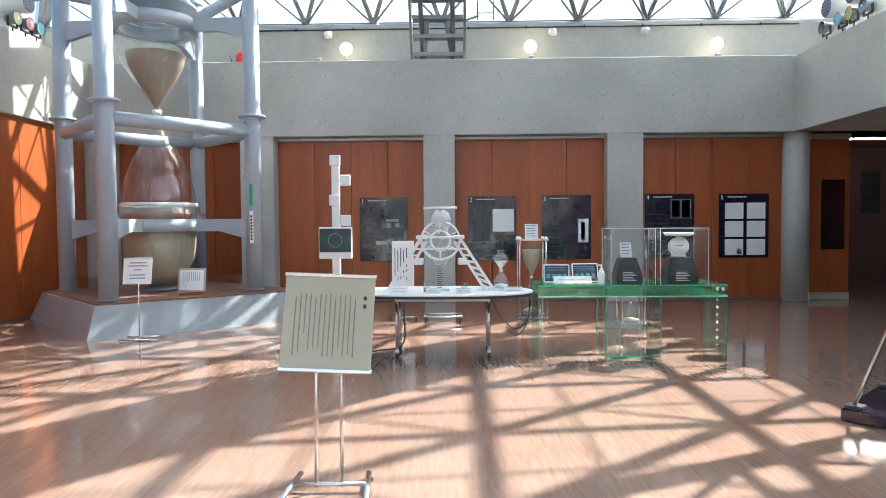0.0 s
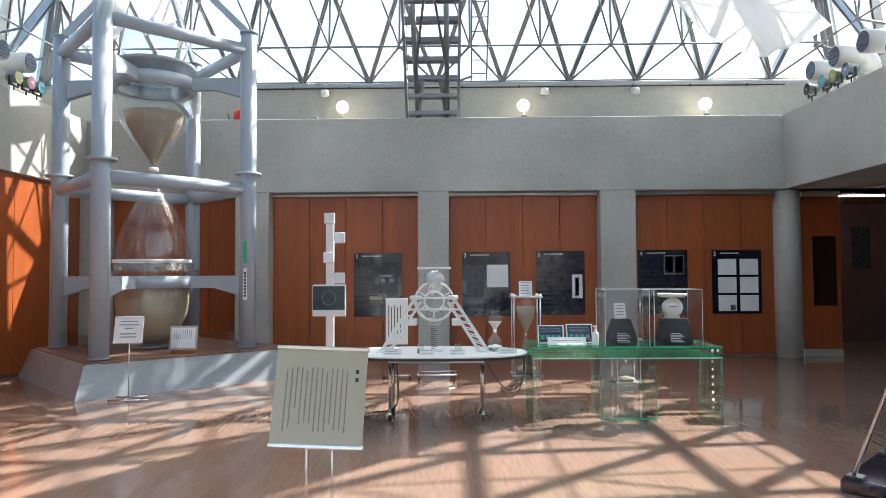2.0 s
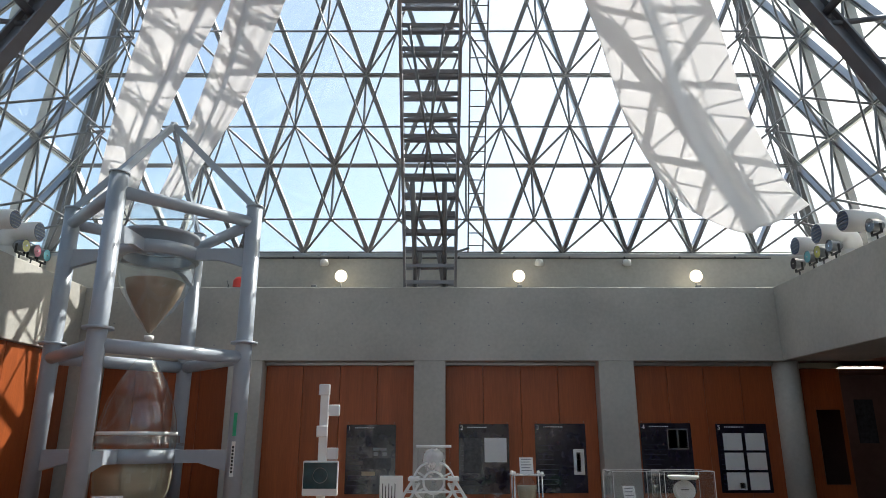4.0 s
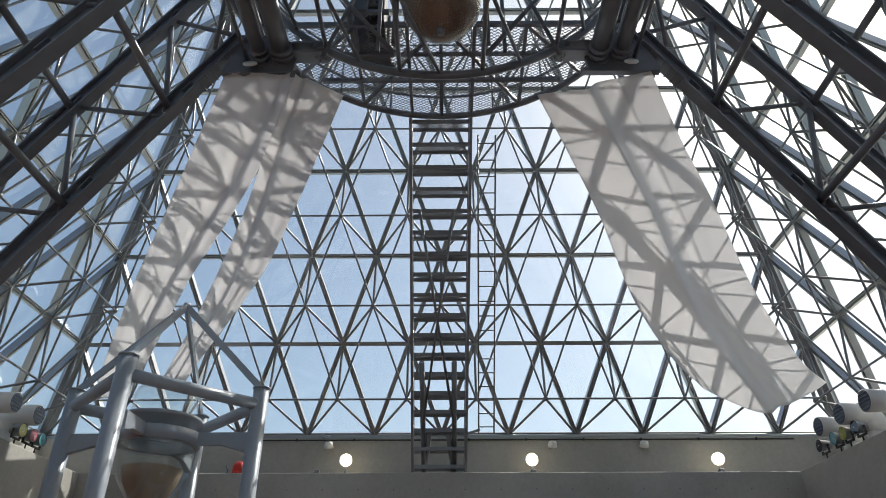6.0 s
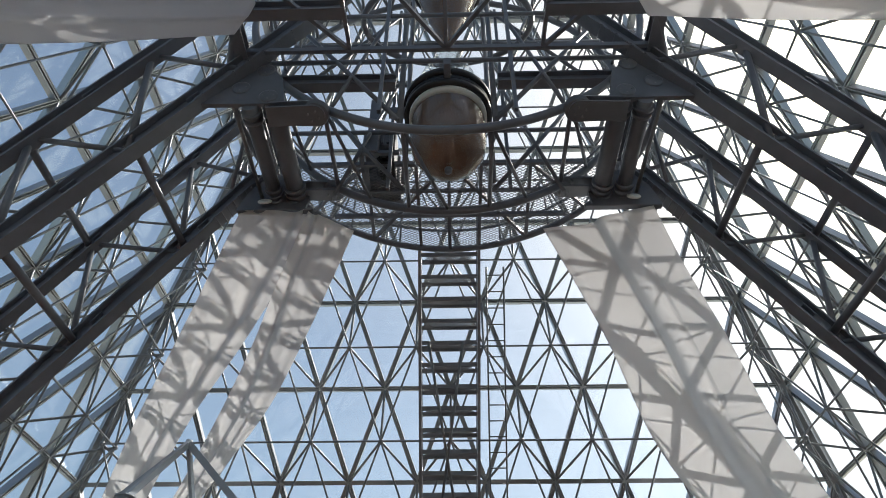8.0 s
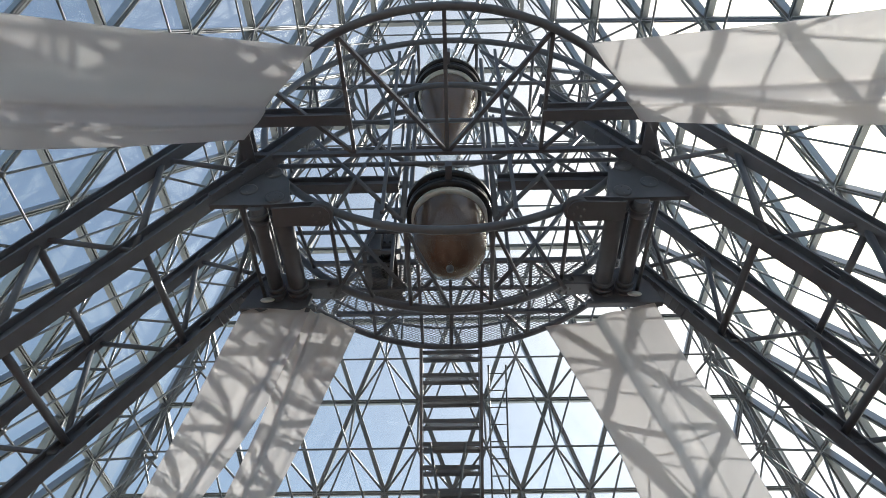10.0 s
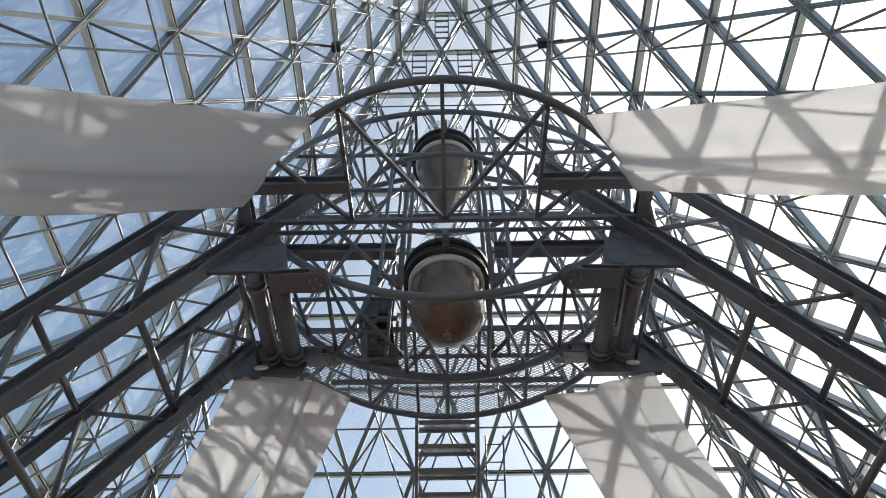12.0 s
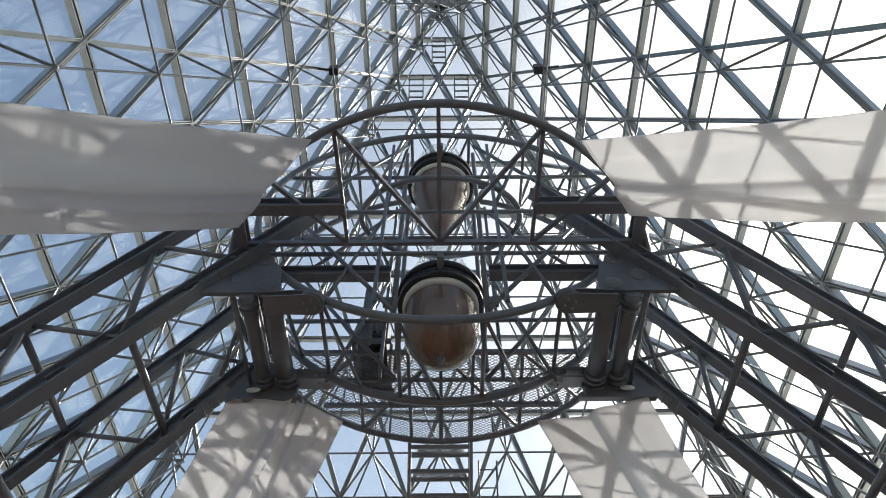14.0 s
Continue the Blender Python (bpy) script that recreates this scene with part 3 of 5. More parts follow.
        part("roller", Shape().lathe([(0, -0.055), (0.15, -0.055), (0.165, -0.045), (0.12, -0.02), (0.12, 0.02), (0.165, 0.045), (0.15, 0.055), (0, 0.055)], 20).turn(arm_m @ Matrix.Translation((-1.60, 0, 0))), DARK, br)
        for k in range(4):
            a = math.pi / 2 * k + 0.4
            part("bolt", Shape().tube((-1.62 + 0.07 * math.cos(a), 0.07 * math.sin(a), -0.125), (-1.62 + 0.07 * math.cos(a), 0.07 * math.sin(a), 0.12), 0.014, seg=6).turn(arm_m), STEEL, br)
    for x, z, r in ((-2.46, 8.90, 0.10), (-2.16, 8.92, 0.125)):
        pipe = part("torque_pipe", Shape().tube((x, -0.82, z), (x, 0.82, z), r, seg=16).turn(flip), DARK, plat)
        for y in (-0.70, -0.60, 0.60, 0.70):
            part("collar", Shape().tube((x, y - 0.025, z), (x, y + 0.025, z), r + 0.03, seg=16).turn(flip), DARK, pipe)
    part("drop_rod", Shape().tube((-2.72, -0.8, 9.05), (-2.66, 0.8, 8.9), 0.03, seg=8).turn(flip), STEEL, plat)
    part("eye_plate", Shape().lathe([(0, 0.02), (0.09, 0.015), (0.10, 0.0), (0.09, -0.015), (0, -0.02)], 14).turn(flip @ pose(-2.575, 0.70, 8.73, 60)), WHITE, plat, "small white disc")
    part("gusset", Shape().box((-2.98, 0.78, 8.64), (-1.90, 0.88, 8.69), 0.01).turn(flip), DARK, plat)
    part("upper_beam", Shape().beam((-2.75, -1.55, ZP + 0.05), (-1.25, -1.55, ZP + 0.05), 0.16, 0.22).turn(flip), DARK, plat)
    part("upper_beam", Shape().beam((-2.6, -0.45, ZP + 0.05), (-0.7, -0.45, ZP + 0.05), 0.16, 0.2).turn(flip), DARK, plat)
    part("upper_beam", Shape().beam((-2.7, -1.5, ZP + 0.05), (-2.7, 1.3, ZP + 0.05), 0.16, 0.2).turn(flip), DARK, plat)
    part("hanger", Shape().tube((-3.05, 0.6, 8.9), (-2.95, 0.3, 10.2), 0.03, seg=8).turn(flip), DARK, plat)

# drive motor and cabinet on the deck
mot = thing("drive_cabinet", "dark grey drive cabinet and motor on the mesh deck", "motor cabinet", (-0.98, YC + 1.25, ZP))
part("column", Shape().box((-0.16, -0.55, -0.02), (0.02, -0.40, 1.25), 0.01), DARK, mot)
part("cabinet", Shape().box((-0.22, 0.10, 0.0), (0.30, 0.62, 0.62), 0.015), DARK, mot)
box_ = part("gearbox", Shape().box((-0.26, -0.36, 0.30), (0.18, 0.06, 0.66), 0.03), DARK, mot)
for k in range(5):
    part("cooling_fin", Shape().box((-0.24 + 0.09 * k, -0.40, 0.34), (-0.20 + 0.09 * k, -0.362, 0.62), 0.004), DARK, box_)
part("motor", Shape().tube((0.10, -0.30, 0.10), (0.10, 0.06, 0.10), 0.13, seg=16).tube((0.10, -0.38, 0.10), (0.10, -0.30, 0.10), 0.07, seg=12), BLACK, mot)
part("chain_guard", Shape().box((0.20, -0.42, -0.05), (0.26, 0.05, 0.72), 0.01), BLACK, mot)
part("mounting_frame", Shape().bar((-0.26, -0.48, 0.0), (0.34, -0.48, 0.0), 0.06, 0.06).bar((-0.26, 0.55, 0.0), (0.34, 0.55, 0.0), 0.06, 0.06).bar((-0.24, -0.48, 0.0), (-0.24, 0.55, 0.0), 0.06, 0.06), DARK, mot)

# turning wheel: two hoops, struts and an inner cage
wheel = thing("turning_wheel", "dark steel double hoop that turns the great hourglass", "wheel frame", (0.11, YC, 11.31))
HR, HY = 2.82, 0.70
for y in (-HY, HY):
    part("hoop", Shape().path([(HR * math.cos(2 * math.pi * k / 84), y, HR * math.sin(2 * math.pi * k / 84)) for k in range(84)], 0.058, closed=True), DARK, wheel)
for k in range(16):
    a, b = 2 * math.pi * (k + 0.5) / 16, 2 * math.pi * (k + 1) / 16
    pa, pb = Vector((HR * math.cos(a), 0, HR * math.sin(a))), Vector((HR * math.cos(b), 0, HR * math.sin(b)))
    part("strut", Shape().tube(pa + Vector((0, -HY, 0)), pa + Vector((0, HY, 0)), 0.03, seg=8), DARK, wheel)
    part("strut", Shape().tube(pa + Vector((0, -HY, 0)), pb + Vector((0, HY, 0)), 0.026, seg=8), DARK, wheel)
for x in (-0.62, 0.62):
    for y in (-0.45, 0.45):
        part("cage_post", Shape().tube((x, y, -2.5), (x, y, 2.5), 0.04, seg=10), DARK, wheel)
        part("cage_post", Shape().bar((x * 1.4, y * 1.5, -2.4), (x * 1.4, y * 1.5, 2.4), 0.05, 0.06, (0, 1, 0)), DARK, wheel)
for z in (0.85,):
    part("cage_ring", Shape().path(circle(1.38, z, squash=0.58)[:-1], 0.05, closed=True), DARK, wheel)
for z in (-1.2, 0.0, 1.2):
    for y in (-0.62, 0.62):
        part("cage_rail", Shape().tube((-2.7, y, z), (2.7, y, z), 0.036, seg=8), DARK, wheel)
for s1 in (-1, 1):
    for s2 in (-1, 1):
        for y in (-0.62, 0.62):
            part("cage_brace", Shape().tube((s1 * 0.62, y, s2 * 2.5), (s1 * 2.3, y, s2 * 0.1), 0.034, seg=8), DARK, wheel)
            part("cage_brace", Shape().tube((s1 * 1.6, y, s2 * 2.55), (s1 * 0.85, y, s2 * 0.1), 0.03, seg=8), DARK, wheel)

great = thing("great_hourglass", "giant clear glass hourglass with brown sand in dark clamps", "hourglass", (0.11, YC, 0.19))
great.scale = (1.05, 1.05, 1.0)
low = part("lower_bulb", Shape().lathe([(0.002, 8.37), (0.14, 8.39), (0.28, 8.46), (0.40, 8.57), (0.47, 8.71), (0.495, 8.88), (0.495, 9.75), (0.47, 10.0), (0.38, 10.35), (0.22, 10.85), (0.07, 11.3)], 40), CLEAR, great)
part("sand", Shape().lathe([(0.0, 8.39), (0.14, 8.41), (0.27, 8.48), (0.385, 8.58), (0.455, 8.72), (0.48, 8.88), (0.48, 9.34), (0.3, 9.42), (0.0, 9.50)], 40), BROWNSAND, low, "heaped brown sand")
part("tip", Shape().lathe([(0.0, 8.31), (0.045, 8.32), (0.05, 8.38), (0.0, 8.40)], 12), DARK, low)
up = part("upper_bulb", Shape().lathe([(0.07, 11.3), (0.22, 11.8), (0.38, 12.35), (0.47, 12.75), (0.495, 13.0), (0.495, 13.75), (0.44, 14.1), (0.3, 14.3), (0.002, 14.38)], 40), CLEAR, great)
part("sand", Shape().lathe([(0.05, 11.32), (0.21, 11.82), (0.37, 12.36), (0.455, 12.74), (0.48, 13.0), (0.2, 12.96), (0.0, 12.85)], 40), BROWNSAND, up, "brown sand still to run")
for z0 in (9.42, 13.05):
    for dz, mat, rr in ((-0.06, WHITE, 0.52), (0.02, BLACK, 0.585), (0.11, BLACK, 0.575), (0.24, BLACK, 0.60)):
        part("clamp_ring", Shape().lathe([(rr - 0.06, z0 + dz), (rr, z0 + dz), (rr, z0 + dz + 0.085), (rr - 0.06, z0 + dz + 0.085), (rr - 0.06, z0 + dz)], 40), mat, great)
    for k in range(12):
        a = 2 * math.pi * k / 12
        part("bolt", Shape().tube((0.545 * math.cos(a), 0.545 * math.sin(a), z0 + 0.03), (0.545 * math.cos(a), 0.545 * math.sin(a), z0 + 0.32), 0.016, seg=6), DARK, great)
    for a in (0, 90, 180, 270):
        c, s_ = math.cos(radians(a)), math.sin(radians(a))
        part("clamp_arm", Shape().bar((0.55 * c, 0.55 * s_, z0 + 0.16), (0.80 * c, 0.80 * s_, z0 + 0.16), 0.09, 0.14), DARK, great)

for sx in (-1, 1):
    spk = thing("loudspeaker", "small black loudspeaker hung on the roof truss", "loudspeaker", (sx * 2.62, 4.87, 19.0), 0, "roof loudspeakers")
    part("body", Shape().box((-0.12, -0.1, -0.14), (0.12, 0.1, 0.14), 0.02), BLACK, spk)
    part("bracket", Shape().bar((0, 0, 0.0), (sx * 0.55, 0, 0.2), 0.05, 0.05), BLACK, spk)

# side ladder beside the stair and stair rails
lad = part("side_ladder", Shape().bar((0.5, 12.5, 5.45), (0.8, 12.5, 5.55), 0.04, 0.04), STEEL, stair, "slim grey steel ladder")
pa, pb = Vector((0.78, 12.6, 5.5)), Vector((0.72, 8.4, 9.5))
for dx in (0, 0.3):
    part("rail", Shape().tube(pa + Vector((dx, 0, 0)), pb + Vector((dx, 0, 0)), 0.016, seg=6), STEEL, lad)
for k in range(20):
    c = pa.lerp(pb, (k + 0.5) / 20)
    part("rung", Shape().tube(c, c + Vector((0.3, 0, 0)), 0.012, seg=6), STEEL, lad)
for x in (-0.52, 0.52):
    part("hand_rail", Shape().tube(p + Vector((x, 0, 0.85)), q + Vector((x, 0, 0.85)), 0.02, seg=8), STAIR, stair)
    for k in range(7):
        c = p.lerp(q, (k + 0.3) / 7) + Vector((x, 0, 0))
        part("rail_post", Shape().tube(c, c + Vector((0, 0, 0.85)), 0.016, seg=6), DARK, stair)
# propping frame under the stair
for x in (-0.3, 0.3):
    part("prop", Shape().tube((x, 13.2, LEDGE), (x, 11.2, 6.45), 0.05, seg=8), STEEL, stair)
    part("prop", Shape().tube((x, 13.3, LEDGE + 0.02), (x * 0.6, 12.4, 5.45), 0.05, seg=8), STEEL, stair)
    part("prop", Shape().tube((x, 12.2, 5.55), (-x, 9.2, 8.5), 0.025, seg=8), STEEL, stair)

# ---- hanging cloths ----


def smooth_edge(pts, v):
    """A point at v (0 to 1) on a smooth line through a few corners."""
    pts = [Vector(q) for q in pts]
    n = len(pts) - 1
    k = min(int(v * n), n - 1)
    t = v * n - k
    p1, p2 = pts[k], pts[k + 1]
    p0, p3 = pts[k - 1] if k else p1 * 2 - p2, pts[k + 2] if k + 2 <= n else p2 * 2 - p1
    return 0.5 * (2 * p1 + (p2 - p0) * t + (2 * p0 - 5 * p1 + 4 * p2 - p3) * t * t + (3 * p1 - p0 - 3 * p2 + p3) * t ** 3)


def banner(name, edge_a, edge_b, folds, seed, label, sag=0.0, nu=56, nv=72):
    """A cloth between two long edges; folds are (place across, width, depth, drift along)."""
    rnd = random.Random(seed)
    ph = [rnd.uniform(0, 6.28) for _ in range(4)]
    vs, fs = [], []
    for j in range(nv + 1):
        v = j / nv
        ea, eb = smooth_edge(edge_a, v), smooth_edge(edge_b, v)
        for i in range(nu + 1):
            u = i / nu
            n = Vector((0.0, -0.45, -0.9))
            w = 0.0
            for m, s_, f, drift in folds:
                # a ridge: steep on one side, gentle on the other
                x = u - m - drift * v - 0.02 * math.sin(4 * v + ph[0])
                w += f * math.exp(-(x / (s_ * (0.35 if x > 0 else 1.6))) ** 2)
            w += 0.020 * math.sin(9 * u + 2.2 * v + ph[1]) * v + 0.007 * math.sin(23 * u + ph[2] + 3 * v) + 0.02 * math.sin(5 * v + ph[3] + 2 * u)
            hem = Vector((0, 0.10, -1.0)) * (sag * math.sin(math.pi * u) * v ** 7)
            vs.append(ea.lerp(eb, u) + hem + n * w * (0.45 + 0.55 * math.sin(math.pi * min(v * 0.8 + 0.15, 1))))
    for j in range(nv):
        for i in range(nu):
            k = j * (nu + 1) + i
            fs.append((k, k + 1, k + nu + 2, k + nu + 1))
    ob = solid(name, Shape().add(vs, fs, True), CLOTH, label, "banner", "hanging cloths")
    mod = ob.modifiers.new("thick", 'SOLIDIFY')
    mod.thickness = 0.003
    return ob


BL = "sheer white cloth hung from the platform towards the roof truss"
banner("hanging_cloth", [(-2.82, 6.06, 8.66), (-3.72, 7.5, 8.42), (-4.55, 8.8, 8.18), (-5.62, 10.4, 7.62), (-6.62, 12.0, 6.84), (-6.95, 12.6, 6.20)],
       [(-1.80, 6.06, 8.66), (-2.55, 7.5, 8.46), (-3.40, 8.8, 8.20), (-4.62, 10.4, 7.68), (-5.75, 12.0, 6.88), (-6.25, 12.6, 6.45)], [(0.78, 0.16, 0.16, -0.25)], 1, BL)
banner("hanging_cloth", [(-1.86, 6.08, 8.67), (-2.58, 7.5, 8.48), (-3.22, 8.8, 8.22), (-4.13, 10.4, 7.76), (-5.20, 12.0, 7.03), (-5.75, 12.6, 6.45)],
       [(-1.19, 6.08, 8.25), (-1.76, 7.5, 8.42), (-2.36, 8.8, 8.32), (-3.27, 10.4, 7.84), (-4.62, 12.0, 7.03), (-5.20, 12.6, 6.55)], [(0.16, 0.12, 0.14, 0.35)], 2, BL)
banner("hanging_cloth", [(1.38, 6.08, 8.24), (2.05, 7.5, 8.30), (2.72, 8.8, 8.06), (3.55, 10.4, 7.32), (4.35, 11.3, 6.58), (5.02, 11.75, 6.10)],
       [(2.95, 6.06, 8.63), (3.77, 7.5, 8.68), (4.65, 8.8, 8.37), (5.78, 10.4, 7.45), (6.72, 11.3, 6.55), (7.51, 12.0, 6.30)], [(0.40, 0.16, 0.26, 0.10), (0.68, 0.03, 0.05, 0.0)], 3, BL, 0.42)
banner("hanging_cloth", [(-1.45, 2.67, 9.66), (-3.3, 2.22, 9.22), (-5.15, 1.75, 8.85), (-7.0, 1.3, 8.6)],
       [(-2.46, 3.74, 9.36), (-3.95, 3.4, 8.68), (-5.5, 3.02, 8.10), (-7.0, 2.6, 7.7)], [(0.60, 0.12, 0.30, 0.06), (0.80, 0.06, -0.10, 0.0)], 4, BL)
banner("hanging_cloth", [(1.85, 2.70, 9.66), (3.6, 2.24, 9.02), (5.3, 1.76, 8.46), (7.0, 1.3, 8.05)],
       [(2.50, 3.60, 9.36), (4.0, 3.24, 8.58), (5.5, 2.84, 7.9), (7.0, 2.4, 7.35)], [(0.60, 0.14, 0.34, -0.05), (0.78, 0.06, -0.10, 0.0)], 5, BL)

# ---- exhibition tower with the large hourglass ----
TX, TY, HD = -4.62, 10.60, 1.53
PZ = 0.45
plinth = thing("plinth", "pale grey painted four-sided plinth with sloping sides", "plinth", (TX - 0.04, TY, 0))
FOOT = [(0.0, -2.21), (2.78, 0.14), (0.2, 2.10), (-2.24, 0.05)]
RIMS = [(x * 0.90, y * 0.90) for x, y in FOOT]
part("skirt", Shape().add([(x, y, 0) for x, y in FOOT] + [(x, y, PZ) for x, y in RIMS], [(4, 5, 6, 7), (0, 1, 5, 4), (1, 2, 6, 5), (2, 3, 7, 6), (3, 0, 4, 7)]), PLINTH, plinth)
part("top_slab", Shape().prism([(x * 0.97, y * 0.97) for x, y in RIMS], PZ, PZ + 0.03), JOINT, plinth, "dark brown top")
tower = thing("steel_tower", "blue-grey painted tubular steel tower on the plinth", "tower", (TX, TY, -0.01), -1.4)
tower.scale = (1.05, 1.05, 1.05)
CO = [(0, -HD), (HD, 0), (0, HD), (-HD, 0)]
for x, y in CO:
    c = part("column", Shape().tube((x, y, PZ + 0.03), (x, y, 5.46), 0.128, seg=24), TOWER, tower)
    part("flange", Shape().tube((x, y, 3.19), (x, y, 3.225), 0.205, seg=24), TOWER, c)
    part("cap", Shape().tube((x, y, 5.46), (x, y, 5.485), 0.145, seg=24), TOWER, c)
    part("base_plate", Shape().tube((x, y, PZ + 0.03), (x, y, PZ + 0.045), 0.145, seg=24), TOWER, c)
for k in range(4):
    (x0, y0), (x1, y1) = CO[k], CO[(k + 1) % 4]
    part("ring_rail", Shape().tube((x0, y0, 2.98), (x1, y1, 2.98), 0.10, seg=16), TOWER, tower)
    part("ring_rail", Shape().tube((x0, y0, 5.20), (x1, y1, 5.20), 0.095, seg=16), TOWER, tower)
for x, y in CO:
    d = Vector((x, y, 0)).normalized()
    a = radians(math.degrees(math.atan2(y, x)))
    for zt, depth in ((1.60, 0.34), (4.75, 0.34)):
        sh = Shape()
        prof = [(0.60, zt), (HD, zt), (HD, zt - depth), (1.0, zt - 0.19), (0.60, zt - 0.19)]
        vs = [(r, w, z) for w in (-0.05, 0.05) for r, z in prof]
        sh.add(vs, [(0, 1, 2, 3, 4), (9, 8, 7, 6, 5)] + [(i, 5 + i, 5 + (i + 1) % 5, (i + 1) % 5) for i in range(5)]).turn(pose(0, 0, 0, 0, 0, math.degrees(a)))
        part("bracket", sh, TOWER, tower)
    part("roof_beam", Shape().bar((x, y, 5.46), (0, 0, 6.98), 0.055, 0.11), TOWER, tower)
part("apex_cap", Shape().tube((0, 0, 6.90), (0, 0, 7.03), 0.06, seg=12), TOWER, tower)
for zt in (1.60, 4.75):
    part("seat_ring", Shape().lathe([(0.52, zt - 0.19), (0.64, zt - 0.19), (0.64, zt), (0.52, zt), (0.52, zt - 0.19)], 40), TOWER, tower)
strip = part("label_strip", Shape().box((HD - 0.02, -0.142, 1.22), (HD + 0.035, -0.130, 1.72), 0.001), PAPER, tower, "white strip with dark bars of writing")
for k in range(8):
    part("writing_bar", Shape().box((HD - 0.008, -0.145, 1.27 + 0.05 * k), (HD + 0.022, -0.1425, 1.305 + 0.05 * k)), INK, strip)
part("green_tag", Shape().box((HD - 0.02, -0.142, 1.80), (HD + 0.03, -0.130, 2.14), 0.001), GREENEDGE, tower, "green tag")

big = thing("large_hourglass", "large clear glass hourglass part filled with sand in the tower", "hourglass", (TX, TY, -0.01))
big.scale = (1.05, 1.05, 1.05)
ub = part("upper_bulb", Shape().lathe([(0.045, 3.28), (0.05, 3.38), (0.13, 3.50), (0.31, 3.74), (0.48, 3.99), (0.565, 4.20), (0.585, 4.40), (0.585, 4.62)], 40), CLEAR, big)
part("sand", Shape().lathe([(0.03, 3.37), (0.10, 3.50), (0.27, 3.76), (0.40, 4.00), (0.45, 4.20), (0.30, 4.24), (0.0, 4.20)], 36), SAND, ub, "brown sand")
part("collar", Shape().lathe([(0.57, 4.52), (0.61, 4.52), (0.63, 4.56), (0.61, 4.66), (0.57, 4.66)], 40), CLEAR, big, "thick glass collar")
part("flange", Shape().lathe([(0.44, 4.76), (0.53, 4.76), (0.53, 4.92), (0.62, 4.92), (0.62, 4.98), (0.44, 4.98)], 40), TOWER, big)
part("cover", Shape().lathe([(0.50, 4.98), (0.50, 5.34), (0.47, 5.42), (0.35, 5.47), (0.0, 5.48)], 36), CLEAR, big, "clear dome cover")
part("neck_ring", Shape().lathe([(0.045, 3.26), (0.07, 3.26), (0.07, 3.33), (0.045, 3.33)], 16), PAPER, big)
lb = part("lower_bulb", Shape().lathe([(0.045, 3.10), (0.06, 3.05), (0.16, 2.92), (0.34, 2.62), (0.48, 2.30), (0.55, 2.0), (0.565, 1.78), (0.565, 1.2), (0.54, 1.0), (0.45, 0.78), (0.3, 0.62), (0.12, 0.54), (0.002, 0.53)], 40), CLEAR, big)
part("sand", Shape().lathe([(0.0, 1.50), (0.3, 1.47), (0.55, 1.44), (0.55, 1.2), (0.525, 1.0), (0.435, 0.79), (0.29, 0.635), (0.11, 0.555), (0.0, 0.55)], 40), PALESAND, lb, "pale settled sand")
part("flange", Shape().lathe([(0.50, 1.66), (0.70, 1.66), (0.70, 1.685), (0.62, 1.70), (0.62, 1.80), (0.575, 1.80), (0.575, 1.70), (0.50, 1.70)], 40), CLEAR, big, "clear acrylic flange")
part("belt", Shape().lathe([(0.57, 1.81), (0.58, 1.81), (0.58, 1.86), (0.57, 1.86)], 40), WHITE, big, "white belt")
part("foot", Shape().lathe([(0.0, PZ + 0.03), (0.30, PZ + 0.03), (0.26, 0.52), (0.16, 0.56)], 28), DARK, big)
# low clear screen round the tower
for k in range(2):
    (x0, y0), (x1, y1) = CO[k - 1], CO[k]
    scr = thing("clear_screen", "low clear acrylic screen between the tower columns", "screen", (TX, TY, 0), 0, "tower screens")
    part("sheet", Shape().bar((x0 * 1.02, y0 * 1.02, PZ + 0.18), (x1 * 1.02, y1 * 1.02, PZ + 0.18), 0.01, 0.29), ACRYLIC, scr)

# ---- exhibits on the floor ----
GROW[0] = 1.05


def frame_sheet(sh, x0, z0, x1, z1, y, d=0.012):
    return sh.box((x0, y - d, z0), (x1, y, z1), 0.002)


def digits(text, size, mat, parent, m):
    """Lettering as a flat mesh."""
    cu = bpy.data.curves.new("lettering", 'FONT')
    cu.body, cu.size, cu.extrude = text, size, 0.001
    tmp = bpy.data.objects.new("lettering", cu)
    scene.collection.objects.link(tmp)
    me = bpy.data.meshes.new_from_object(tmp.evaluated_get(bpy.context.evaluated_depsgraph_get()))
    bpy.data.objects.remove(tmp)
    me.materials.clear()
    me.materials.append(mat)
    ob = new("lettering", me)
    ob.parent, ob.matrix_basis = parent, m
    return ob


# text sign in front
sgn = thing("text_sign", "cream text board on a twin-pole chrome floor stand", "sign", (-0.355, 3.28, 0), 1.5)
board_m = pose(0, 0.03, 0.94, -14, 2.5, 0)
bd = part("board", Shape().box((-0.25, -0.004, -0.255), (0.25, 0.004, 0.255), 0.001).turn(board_m), CREAM, sgn)
DARKINK = material("faded_ink", (0.11, 0.10, 0.08), 0.6)
rnd = random.Random(7)
for c in range(13):
    x = 0.145 - 0.0275 * c
    top, z, low = 0.155 - (0.02 if c % 4 == 0 else 0), 0, rnd.choice((-0.14, -0.17, -0.18, -0.06))
    z = top
    col = Shape()
    while z > low:
        h = rnd.choice((0.008, 0.010, 0.012))
        col.box((x - 0.0034 + 0.001 * math.sin(z * 900), -0.0052, z - h), (x + 0.0034, -0.0042, z))
        z -= h + rnd.choice((0.004, 0.005, 0.007))
    part("writing_bar", col.turn(board_m), DARKINK, bd)["kind"] = "stuff"
